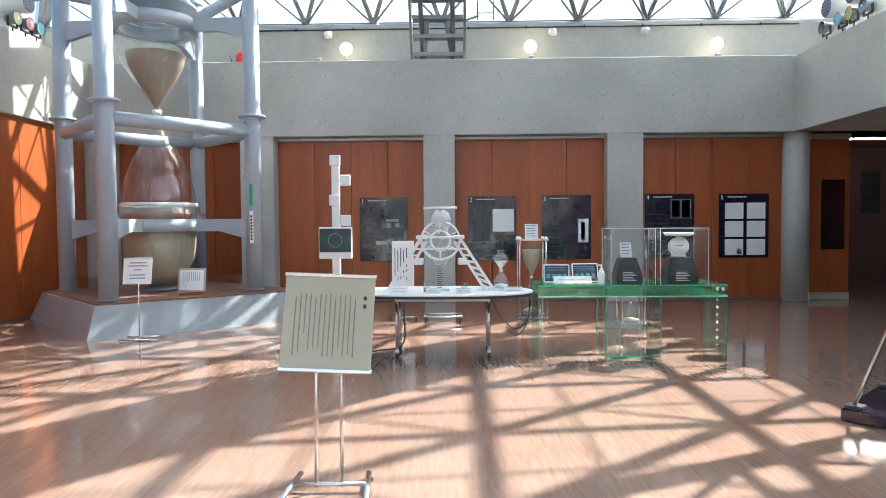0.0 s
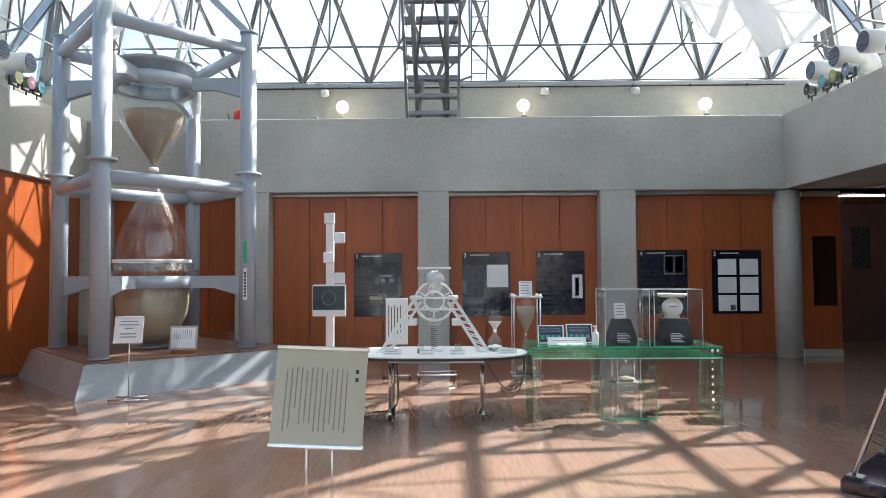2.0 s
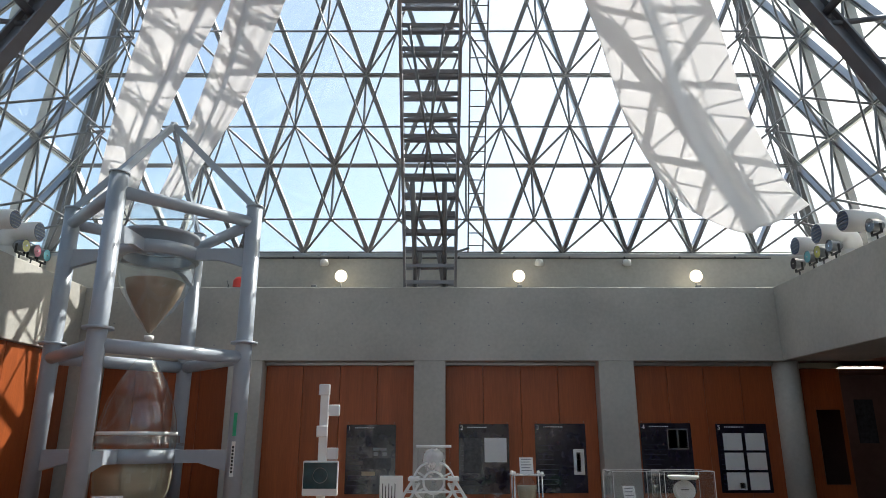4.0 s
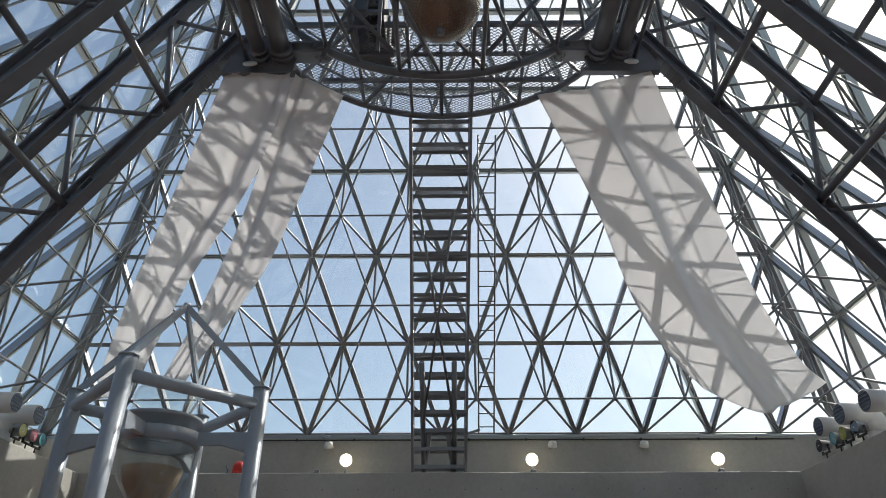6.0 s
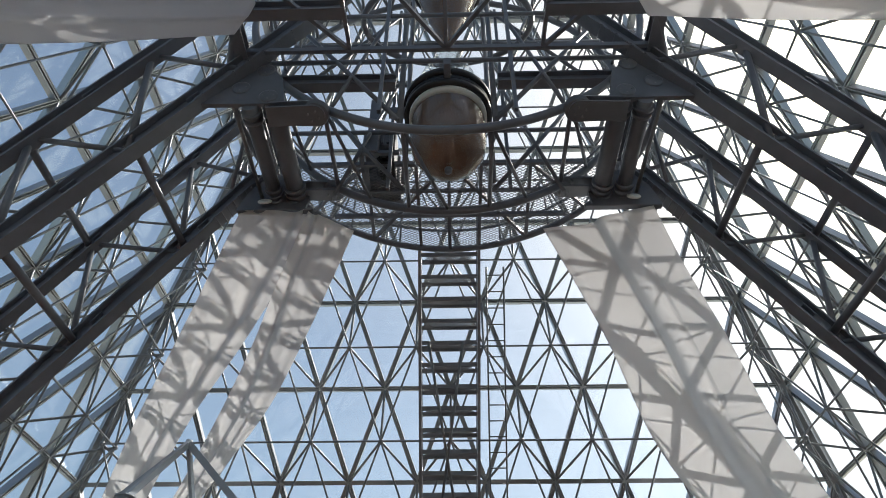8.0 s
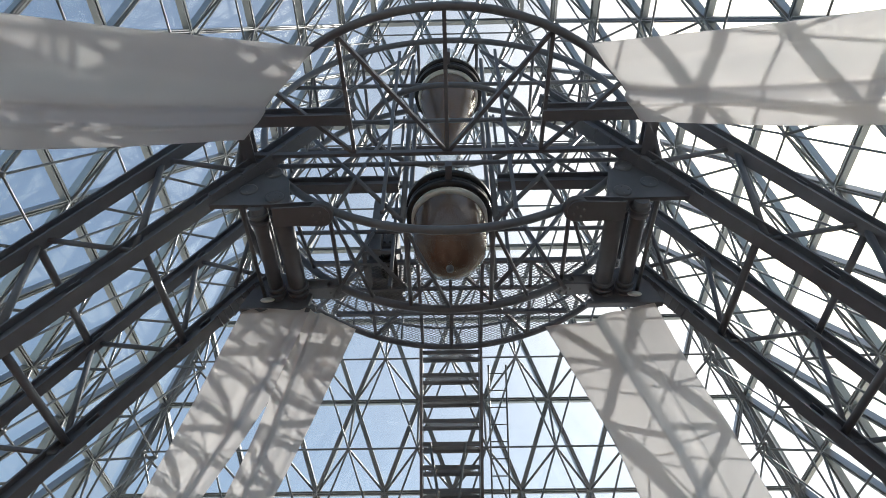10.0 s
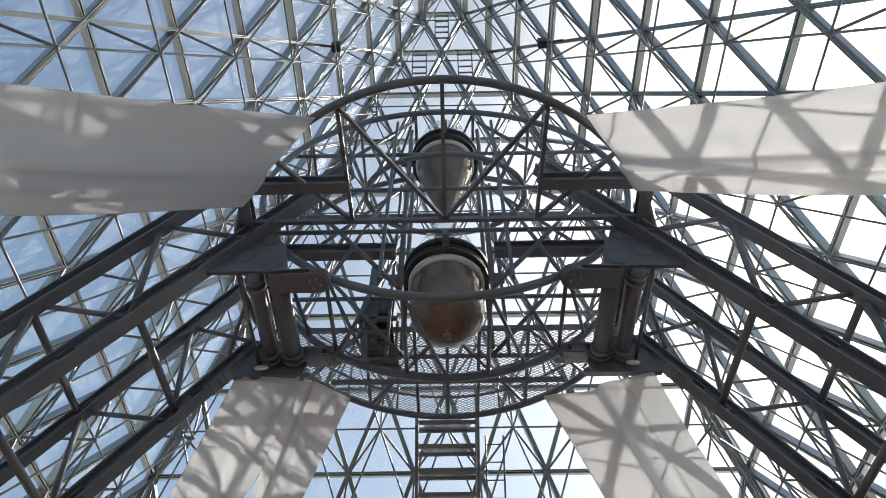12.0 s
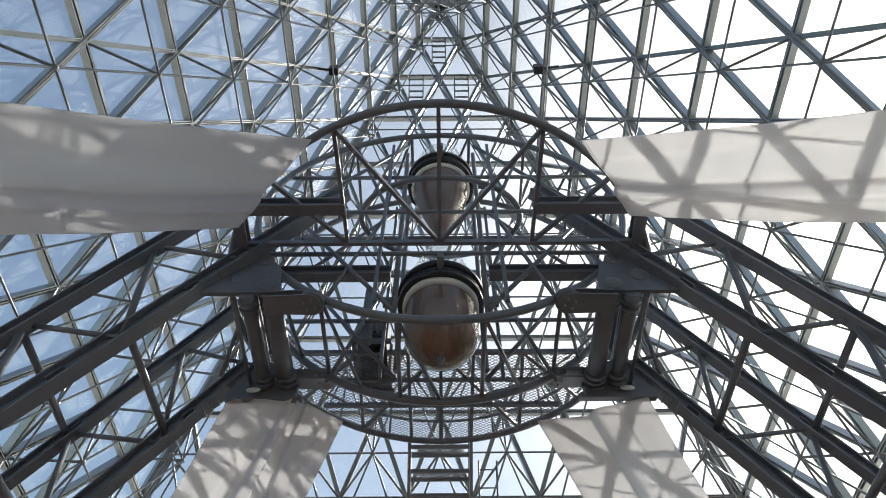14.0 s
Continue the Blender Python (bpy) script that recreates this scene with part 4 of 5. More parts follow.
for z in (0.13, 0.085):
    part("writing_bar", Shape().box((0.19, -0.0052, z), (0.208, -0.0042, z + 0.022)).turn(board_m), INK, bd, "larger heading bar")
for z in (-0.262, 0.262):
    part("edge_strip", Shape().box((-0.258, -0.012, z - 0.012), (0.258, 0.012, z + 0.012), 0.005).turn(board_m), CHROME, sgn)
for x in (-0.07, 0.07):
    part("pole", Shape().tube((x, 0.0, 0.03), (x, 0.06, 1.02), 0.011, seg=12), CHROME, sgn)
part("cross_bar", Shape().tube((-0.2, 0.0, 0.045), (0.2, 0.0, 0.045), 0.013, seg=12), CHROME, sgn)
for x in (-0.215, 0.215):
    part("foot", Shape().tube((x * 0.92, 0.2, 0.03), (x * 1.05, -0.2, 0.03), 0.018, seg=12), CHROME, sgn)
    for y in (-0.17, 0.17):
        part("rubber_pad", Shape().tube((x * 0.98, y, 0.0), (x * 0.98, y, 0.018), 0.014, seg=10), BLACK, sgn)

# oval table
tab = thing("oval_table", "white oval meeting table with black edge on castor legs", "table", (0.17, 7.36, 0))
oval = [(1.03 * math.copysign(abs(math.cos(a)) ** 0.75, math.cos(a)), 0.55 * math.copysign(abs(math.sin(a)) ** 0.85, math.sin(a))) for a in (2 * math.pi * k / 64 for k in range(64))]
part("tabletop", Shape().prism(oval, 0.7245, 0.738), WHITE, tab)
part("edge", Shape().prism([(x * 1.01, y * 1.012) for x, y in oval], 0.698, 0.724), BLACK, tab, "black rubber edge")
part("apron", Shape().box((-0.50, -0.16, 0.63), (0.55, -0.14, 0.70), 0.003), WHITE, tab)
part("apron", Shape().box((-0.50, 0.26, 0.63), (0.55, 0.28, 0.70), 0.003), WHITE, tab)
for x in (-0.485, 0.535):
    for y in (-0.13, 0.27):
        part("leg", Shape().tube((x, y, 0.09), (x, y, 0.70), 0.018, seg=12), CHROME, tab)
        c = part("castor", Shape().tube((x - 0.02, y, 0.035), (x + 0.02, y, 0.035), 0.035, seg=14), BLACK, tab)
        part("fork", Shape().box((x - 0.024, y - 0.02, 0.04), (x + 0.024, y + 0.02, 0.095), 0.005), CHROME, c)
    part("cross_bar", Shape().tube((x, -0.13, 0.12), (x, 0.27, 0.12), 0.014, seg=10), CHROME, tab)
cab = thing("power_cable", "black power cable hanging below the oval table", "cable")
part("lead", Shape().path([smooth_edge([(0.72, 7.25, 0.69), (0.78, 7.25, 0.55), (0.90, 7.25, 0.36), (1.02, 7.27, 0.26), (1.15, 7.3, 0.33), (1.2, 7.32, 0.5), (1.2, 7.35, 0.72)], k / 28) for k in range(29)], 0.008), BLACK, cab)
part("lead", Shape().path([smooth_edge([(0.92, 7.24, 0.30), (1.0, 7.2, 0.2), (1.1, 7.2, 0.24), (1.18, 7.25, 0.42), (1.19, 7.3, 0.7)], k / 28) for k in range(29)], 0.007), BLACK, cab)
part("lead", Shape().path([smooth_edge([(-0.28, 7.26, 0.6), (-0.26, 7.25, 0.3), (-0.27, 7.2, 0.12), (-0.36, 7.15, 0.06), (-0.55, 7.1, 0.045), (-0.7, 7.1, 0.012)], k / 28) for k in range(29)], 0.009), BLACK, cab)
part("lead", Shape().path([smooth_edge([(-0.15, 7.5, 0.64), (0.1, 7.48, 0.58), (0.3, 7.48, 0.57), (0.5, 7.5, 0.63)], k / 28) for k in range(29)], 0.008), BLACK, cab)

# white working model on the table
mod_ = thing("hourglass_model", "white scale model of a turning hourglass on two lattice legs", "model", (0.17, 7.42, 0.738))
for sx in (-1, 1):
    for y in (-0.12, 0.12):
        part("leg_rail", Shape().bar((sx * 0.60, y, 0.0), (sx * 0.20, y, 0.62), 0.025, 0.03), WHITE, mod_)
        part("leg_rail", Shape().bar((sx * 0.50, y, 0.0), (sx * 0.155, y, 0.55), 0.02, 0.025), WHITE, mod_)
        for k in range(8):
            t0 = k / 8
            a = Vector((sx * 0.60, y, 0)).lerp(Vector((sx * 0.20, y, 0.62)), t0)
            b = Vector((sx * 0.50, y, 0)).lerp(Vector((sx * 0.155, y, 0.55)), t0 + 0.1)
            part("lattice", Shape().bar(a, b, 0.012, 0.012), WHITE, mod_)
    part("foot_plate", Shape().box((sx * 0.55 - 0.09, -0.15, 0.0), (sx * 0.55 + 0.09, 0.15, 0.012), 0.003), WHITE, mod_)
    part("head_block", Shape().box((sx * 0.21 - 0.06, -0.14, 0.58), (sx * 0.21 + 0.06, 0.14, 0.62), 0.006), WHITE, mod_)
    part("side_box", Shape().box((sx * 0.245 - 0.05, -0.1, 0.29), (sx * 0.245 + 0.05, 0.1, 0.36), 0.008), WHITE, mod_)
for y in (-0.09, 0.09):
    for R in (0.215, 0.11):
        part("ring", Shape().path([(R * math.cos(2 * math.pi * k / 40), y, 0.56 + R * math.sin(2 * math.pi * k / 40)) for k in range(40)], 0.011, closed=True), WHITE, mod_)
    for k in range(6):
        a = math.pi * k / 3 + 0.5
        part("spoke", Shape().tube((0.11 * math.cos(a), y, 0.56 + 0.11 * math.sin(a)), (0.21 * math.cos(a), y, 0.56 + 0.21 * math.sin(a)), 0.007, seg=6), WHITE, mod_)
for z in (0.60, 0.47):
    part("cross_rod", Shape().tube((-0.24, -0.1, z), (0.24, -0.1, z), 0.012, seg=8), WHITE, mod_)
part("top_bar", Shape().tube((-0.19, 0, 0.93), (0.19, 0, 0.93), 0.014, seg=10), WHITE, mod_)
for x in (-0.17, 0.17):
    part("post", Shape().tube((x, 0, 0.45), (x, 0, 0.95), 0.008, seg=8), ACRYLIC, mod_)
gb = part("glass_bulb", Shape().lathe([(0.02, 0.56), (0.05, 0.62), (0.10, 0.70), (0.125, 0.78), (0.11, 0.86), (0.05, 0.91), (0.0, 0.915)], 28), FROST, mod_)
part("sand", Shape().lathe([(0.0, 0.58), (0.045, 0.62), (0.095, 0.70), (0.118, 0.77), (0.0, 0.78)], 24), PAPER, gb, "white sand")
part("glass_bulb", Shape().lathe([(0.02, 0.56), (0.05, 0.50), (0.10, 0.42), (0.11, 0.35), (0.06, 0.28), (0.0, 0.27)], 28), CLEAR, mod_)
part("scale_column", Shape().box((-0.045, -0.02, 0.0), (0.045, 0.02, 0.32), 0.004), ACRYLIC, mod_)
for k in range(12):
    part("scale_mark", Shape().box((-0.04, -0.024, 0.03 + 0.022 * k), (0.01 + 0.02 * (k % 2), -0.0215, 0.036 + 0.022 * k)), INK, mod_)
part("base_block", Shape().box((-0.1, -0.08, 0.0), (0.1, 0.08, 0.03), 0.006), WHITE, mod_)


def card(at, w, h, lean=-12, turn=0, lines=3):
    c = thing("label_card", "small white printed card standing on the display", "card", at, turn, "label cards")
    m = pose(0, 0, h / 2, lean)
    sheet = part("sheet", Shape().box((-w / 2, -0.003, -h / 2), (w / 2, 0.003, h / 2)).turn(m), PAPER, c)
    for k in range(lines):
        z = h / 2 - (k + 0.8) * h / (lines + 0.8)
        part("writing_bar", Shape().box((-w * 0.38, -0.0045, z), (w * (0.36 - 0.1 * (k % 2)), -0.0032, z + h * 0.05)).turn(m), STEEL, sheet)
    return c


card((-0.28, 7.02, 0.738), 0.20, 0.07)
card((0.10, 7.02, 0.738), 0.16, 0.06)
card((0.43, 7.02, 0.738), 0.16, 0.06)
card((0.98, 7.12, 0.738), 0.20, 0.06)


def jar(at):
    j = thing("glass_jar", "small clear glass jar on the oval table", "jar", at, 0, "glass jars")
    part("body", Shape().lathe([(0, 0.002), (0.035, 0.003), (0.038, 0.01), (0.038, 0.07), (0.03, 0.085), (0.03, 0.10)], 20), CLEAR, j)
    part("lid", Shape().lathe([(0.0, 0.112), (0.033, 0.112), (0.033, 0.098), (0.0, 0.098)], 20), CLEAR, j)
    part("sand", Shape().lathe([(0, 0.05), (0.034, 0.05), (0.034, 0.008), (0, 0.006)], 16), PALESAND, j)


jar((0.02, 7.15, 0.738))
jar((0.44, 7.15, 0.738))


def hourglass(at, h, r, label, rods=0, mat=PALESAND, fill=0.5, group=""):
    g = thing("hourglass", label, "hourglass", at, 0, group)
    if not rods:
        part("base", Shape().lathe([(0, 0.0), (r * 1.0, 0.0), (r * 1.05, 0.01), (r * 0.9, 0.025), (0, 0.025)], 24), CLEAR, g)
        part("mouth", Shape().lathe([(r * 0.45, h - 0.05), (r * 0.4, h - 0.02), (r * 0.75, h)], 24), CLEAR, g)
    mid = h * (0.5 if not rods else 0.52)
    b0, t0 = 0.025, h - (0.05 if not rods else 0.03)
    ub = part("upper_bulb", Shape().lathe([(0.008, mid), (r * 0.25, mid + 0.06 * h), (r * 0.8, mid + 0.2 * h), (r, mid + 0.3 * h), (r * 0.95, mid + 0.38 * h), (r * 0.4, t0)], 28), CLEAR, g)
    part("sand", Shape().lathe([(0.004, mid), (r * 0.22, mid + 0.06 * h), (r * 0.76, mid + 0.2 * h), (r * 0.95, mid + (0.12 + 0.3 * fill) * h), (0, mid + (0.11 + 0.3 * fill) * h)], 24), mat, ub)
    lbx = part("lower_bulb", Shape().lathe([(0.008, mid), (r * 0.25, mid - 0.06 * h), (r * 0.8, mid - 0.2 * h), (r, mid - 0.32 * h), (r * 0.95, b0 + 0.04 * h), (r * 0.5, b0)], 28), CLEAR, g)
    part("sand", Shape().lathe([(0, b0 + 0.12 * h), (r * 0.94, b0 + 0.07 * h), (r * 0.9, b0 + 0.04 * h), (r * 0.45, b0 + 0.005), (0, b0 + 0.005)], 24), mat, lbx)
    part("neck", Shape().lathe([(0.012, mid - 0.02), (0.018, mid - 0.015), (0.018, mid + 0.015), (0.012, mid + 0.02)], 12), PAPER, g)
    if rods:
        w = r * 1.45
        for z in (0.0, h):
            part("end_plate", Shape().box((-w * 1.05, -w * 1.05, z), (w * 1.05, w * 1.05, z + 0.025), 0.006), FROST, g)
        for x in (-1, 1):
            for y in (-1, 1):
                rod = part("rod", Shape().tube((x * w * 0.88, y * w * 0.88, 0.0), (x * w * 0.88, y * w * 0.88, h + 0.02), 0.011, seg=10), CHROME, g)
                part("knob", Shape().lathe([(0, -0.005), (0.022, 0.0), (0.026, 0.02), (0.018, 0.04), (0, 0.045)], 12).turn(pose(x * w * 0.88, y * w * 0.88, h + 0.02)), WHITE, rod)
    return g


hourglass((0.86, 7.40, 0.738), 0.45, 0.085, "small clear hourglass with white sand on the table", mat=PAPER, fill=0.35)
hourglass((1.55, 10.7, 0.0), 1.22, 0.16, "tall clear hourglass with pale sand between four rods", rods=1, mat=PALESAND, fill=0.8)
hourglass((2.95, 9.9, 0.0), 0.60, 0.13, "low clear hourglass between four rods on the floor", rods=1, mat=PALESAND, fill=0.1)
card((1.55, 10.7, 1.24), 0.21, 0.24, -10, 4, 5)

# glass display table
gt = thing("glass_table", "green-tinted plate glass display table with bolted joints", "display table", (1.25, 7.10, 0))
W, D = 2.03, 0.66
for x0, x1 in ((0, 1.0), (1.012, W)):
    part("top_sheet", Shape().box((x0, 0, 0.795), (x1, D, 0.81), 0.002), GREENTOP, gt)
    part("front_pane", Shape().box((x0, -0.012, 0.69), (x1, 0.0, 0.81), 0.002), GREENPANE, gt)
    part("back_pane", Shape().box((x0, D, 0.69), (x1, D + 0.012, 0.81), 0.002), GREENPANE, gt)
    part("under_sheet", Shape().box((x0, 0.002, 0.692), (x1, D, 0.704), 0.001), GREENTOP, gt, "bright green tinted sheet")
    for y in (-0.016, D + 0.014):
        part("polished_edge", Shape().box((x0, y - 0.002, 0.80), (x1, y + 0.004, 0.814)), GREENEDGE, gt)
        part("polished_edge", Shape().box((x0, y - 0.002, 0.682), (x1, y + 0.004, 0.695)), BRIGHTEDGE, gt)
for x in (0.0, W - 0.012):
    part("leg_pane", Shape().box((x, 0.0, 0.0), (x + 0.012, D, 0.69), 0.002), GREENGLASS, gt)
    for y in (-0.002, D - 0.004):
        part("polished_edge", Shape().box((x - 0.002, y, 0.0), (x + 0.014, y + 0.008, 0.69)), PALEEDGE, gt)
for x0, x1 in ((W - 0.22, W), (0.0, 0.06)):
    part("leg_front", Shape().box((x0, -0.012, 0.0), (x1, 0.0, 0.69), 0.002), GREENGLASS, gt)
part("polished_edge", Shape().box((W - 0.224, -0.012, 0.0), (W - 0.219, 0.0, 0.69)), PALEEDGE, gt)
for k in range(7):
    z = 0.16 + 0.082 * k
    part("bolt", Shape().lathe([(0, 0.0), (0.014, 0.0), (0.016, 0.004), (0.010, 0.012), (0, 0.013)], 14).turn(pose(W - 0.11, -0.013, z, 90)), CHROME, gt)
for x in (W - 0.11, W - 0.05):
    part("bolt", Shape().lathe([(0, 0.0), (0.018, 0.0), (0.02, 0.005), (0.012, 0.014), (0, 0.015)], 14).turn(pose(x, -0.014, 0.765, 90)), CHROME, gt)
for x in (0.74, 1.33):
    part("shelf_side", Shape().box((x, 0.05, 0.0), (x + 0.012, 0.55, 0.685), 0.002), GREENGLASS, gt)
    for y in (0.046, 0.546):
        part("polished_edge", Shape().box((x - 0.002, y, 0.0), (x + 0.014, y + 0.008, 0.685)), PALEEDGE, gt)
part("shelf", Shape().box((0.752, 0.05, 0.33), (1.33, 0.55, 0.342), 0.001), GREENGLASS, gt)
part("shelf", Shape().box((0.752, 0.05, 0.02), (1.33, 0.55, 0.032), 0.001), GREENGLASS, gt)
part("polished_edge", Shape().box((0.752, 0.046, 0.018), (1.33, 0.052, 0.034)), GREENEDGE, gt)
part("polished_edge", Shape().box((0.752, 0.046, 0.329), (1.33, 0.052, 0.343)), GREENGLASS, gt)

for pane_ in gt.children:
    pane_.visible_shadow = False


def case(at, w, d, h, label):
    c = thing("acrylic_case", label, "display case", at, 0, "acrylic cases")
    t = 0.005
    for a, b in (((0, 0, 0), (w, t, h)), ((0, d - t, 0), (w, d, h)), ((0, t, 0), (t, d - t, h)), ((w - t, t, 0), (w, d - t, h)), ((t, t, h - t), (w - t, d - t, h))):
        part("side", Shape().box(a, b), ACRYLIC, c)
    for x in (0, w):
        for y in (0, d):
            part("glued_edge", Shape().bar((x, y, 0), (x, y, h), 0.005, 0.005, (1, 0, 0)), PAPER, c)
    for y in (0, d):
        part("glued_edge", Shape().bar((0, y, h), (w, y, h), 0.004, 0.004), PAPER, c)
    for x in (0, w):
        part("glued_edge", Shape().bar((x, 0, h), (x, d, h), 0.004, 0.004), PAPER, c)
    return c


case((2.06, 7.16, 0.812), 0.48, 0.46, 0.61, "clear acrylic case over a black pedestal and a card")
case((2.60, 7.16, 0.812), 0.52, 0.46, 0.61, "clear acrylic case over a white kitchen scale")


def pedestal(at, w0, w1, h):
    p_ = thing("pedestal", "black tapered cloth-covered pedestal with a white printed label", "pedestal", at, 0, "black pedestals")
    d0, d1 = 0.13, 0.09
    part("body", Shape().add([(-w0, -d0, 0), (w0, -d0, 0), (w0, d0, 0), (-w0, d0, 0), (-w0 * 1.03, -d0, h * 0.3), (w0 * 1.03, -d0, h * 0.3), (w0 * 1.03, d0, h * 0.3), (-w0 * 1.03, d0, h * 0.3), (-w1, -d1, h), (w1, -d1, h), (w1, d1, h), (-w1, d1, h)],
         [(3, 2, 1, 0), (8, 9, 10, 11)] + [(4 * r + i, 4 * r + (i + 1) % 4, 4 * r + 4 + (i + 1) % 4, 4 * r + 4 + i) for r in (0, 1) for i in range(4)]), BLACK, p_)
    for k in range(6):
        z = h * 0.12 + 0.018 * k
        part("writing_bar", Shape().box((-0.075, -d0 - 0.003, z), (0.075 - 0.02 * (k % 3), -d0 - 0.001, z + 0.007)), PAPER, p_)


pedestal((2.28, 7.36, 0.812), 0.14, 0.085, 0.285)
pedestal((2.87, 7.36, 0.812), 0.165, 0.12, 0.285)
card((2.27, 7.36, 1.098), 0.13, 0.17, -14, 8, 4)
sc = thing("kitchen_scale", "white kitchen dial scale with a round tray", "scale", (2.86, 7.36, 1.098))
part("body", Shape().box((-0.07, -0.05, 0.0), (0.07, 0.07, 0.03), 0.01), WHITE, sc)
dial = part("dial", Shape().lathe([(0, 0.05), (0.095, 0.05), (0.105, 0.04), (0.105, -0.04), (0, -0.04)], 32).turn(pose(0, 0, 0.12, 80)), WHITE, sc)
part("dial_face", Shape().lathe([(0, 0.0), (0.088, 0.0), (0.088, 0.003), (0, 0.003)], 32).turn(pose(0, -0.053, 0.134, 75)), PAPER, dial)
part("needle", Shape().box((-0.05, -0.003, -0.004), (0.03, 0.0, 0.004)).turn(pose(0, -0.06, 0.135, -15)), INK, dial)
part("tray", Shape().lathe([(0, 0.235), (0.13, 0.235), (0.155, 0.25), (0.16, 0.275), (0.15, 0.275), (0.14, 0.255), (0, 0.245)], 32), WHITE, sc)
part("stem", Shape().tube((0, 0.02, 0.2), (0, 0.02, 0.24), 0.02), WHITE, sc)


def easel_card(at, w, h, turn=0):
    c = thing("framed_notice", "small framed dark notice with white rim propped up", "notice", at, turn, "framed notices")
    m = pose(0, 0, h / 2, -16)
    part("rim", Shape().box((-w / 2, -0.004, -h / 2), (w / 2, 0.008, h / 2), 0.003).turn(m), PAPER, c)
    part("face", Shape().box((-w / 2 + 0.014, -0.008, -h / 2 + 0.014), (w / 2 - 0.014, -0.0045, h / 2 - 0.014)).turn(m), PANEL, c)
    for k in range(4):
        part("picture", Shape().box((-w * 0.4 + w * 0.21 * k, -0.0105, -h * 0.28), (-w * 0.4 + w * 0.21 * k + w * 0.15, -0.0085, -h * 0.05)).turn(m), STEEL if k % 2 else GREENEDGE, c)
    for k in range(3):
        part("writing_bar", Shape().box((-w * 0.4, -0.0105, h * (0.12 + 0.09 * k)), (w * 0.38, -0.0085, h * (0.15 + 0.09 * k))).turn(m), STEEL, c)


easel_card((1.50, 7.45, 0.812), 0.29, 0.21, -4)
easel_card((1.83, 7.47, 0.812), 0.30, 0.22, 4)
card((1.66, 7.30, 0.812), 0.42, 0.085, -20, 0, 1)
for x in (1.60, 1.72, 1.80):
    bx = thing("sample_dish", "small white sample dish on the glass table", "dish", (x, 7.22, 0.812), 8, "sample dishes")
    part("dish", Shape().lathe([(0, 0.004), (0.035, 0.004), (0.048, 0.02), (0.05, 0.02), (0.037, 0.0), (0, 0.0)], 20), WHITE, bx)
pb_ = thing("pump_bottle", "white plastic pump bottle on the glass table", "bottle", (1.98, 7.30, 0.812))
part("body", Shape().lathe([(0, 0.0), (0.034, 0.0), (0.036, 0.01), (0.036, 0.12), (0.028, 0.14), (0.014, 0.15), (0.014, 0.165)], 20), WHITE, pb_)
part("pump", Shape().tube((0, 0, 0.16), (0, 0, 0.2), 0.006).box((-0.03, -0.008, 0.198), (0.012, 0.008, 0.212), 0.003), WHITE, pb_)
part("cap", Shape().tube((0, 0, 0.155), (0, 0, 0.175), 0.017), WHITE, pb_)

# white sensor post with a monitor
tot = thing("monitor_post", "white post with square sensor boxes and a teal monitor", "monitor stand", (-1.46, 9.86, 0))
part("post", Shape().box((-0.06, -0.03, 0.03), (0.06, 0.03, 2.5), 0.01), WHITE, tot)
for x, z in ((0.0, 2.43), (0.15, 2.14), (-0.01, 1.85), (0.15, 1.55)):
    part("sensor_box", Shape().box((x - 0.08, -0.075, z - 0.08), (x + 0.08, -0.031, z + 0.08), 0.012), WHITE, tot)
    if x > 0.1:
        part("arm", Shape().box((0.055, -0.05, z - 0.02), (0.08, -0.02, z + 0.02), 0.004), WHITE, tot)
mon = part("monitor", Shape().box((-0.245, -0.10, 0.99), (0.245, -0.04, 1.455), 0.012), WHITE, tot)
part("screen", Shape().box((-0.232, -0.104, 1.085), (0.232, -0.1015, 1.43)), material("teal_screen", (0.012, 0.045, 0.055), 0.12, grain=0.3, scale=9), mon, "dark teal screen")
part("screen_ring", Shape().path([(0.1 * math.cos(2 * math.pi * k / 32), -0.105, 1.26 + 0.1 * math.sin(2 * math.pi * k / 32)) for k in range(32)], 0.004, closed=True), STEEL, mon)
part("base", Shape().box((-0.3, -0.25, 0.0), (0.3, 0.25, 0.03), 0.01), WHITE, tot)

bs = thing("text_stand", "white vertical text panel on a castor stand", "sign", (-0.50, 10.35, 0))
pn = part("panel", Shape().box((-0.17, -0.01, 0.52), (0.17, 0.01, 1.23), 0.004), PAPER, bs)
for k in range(5):
    part("writing_bar", Shape().box((-0.13 + 0.045 * k, -0.0125, 0.62), (-0.118 + 0.045 * k, -0.0105, 1.12 - 0.03 * (k % 2))), INK, pn)
part("post", Shape().tube((0, 0.02, 0.04), (0, 0.02, 0.9), 0.014), CHROME, bs)
part("foot", Shape().tube((-0.2, 0.02, 0.04), (0.2, 0.02, 0.04), 0.014), CHROME, bs)
for x in (-0.2, 0.2):
    part("castor", Shape().tube((x - 0.015, 0.02, 0.025), (x + 0.015, 0.02, 0.025), 0.025), BLACK, bs)
tr = thing("low_trolley", "low chrome castor trolley frame behind the table", "trolley", (0.13, 10.24, 0))
for y in (-0.18, 0.18):
    part("side_rail", Shape().tube((-0.3, y, 0.09), (0.3, y, 0.09), 0.014, seg=10), CHROME, tr)
for x in (-0.28, 0.28):
    part("end_rail", Shape().tube((x, -0.18, 0.09), (x, 0.18, 0.09), 0.014, seg=10), CHROME, tr)
for x in (-0.26, 0.26):
    for y in (-0.17, 0.17):
        part("castor", Shape().tube((x - 0.015, y, 0.035), (x + 0.015, y, 0.035), 0.035), BLACK, tr)

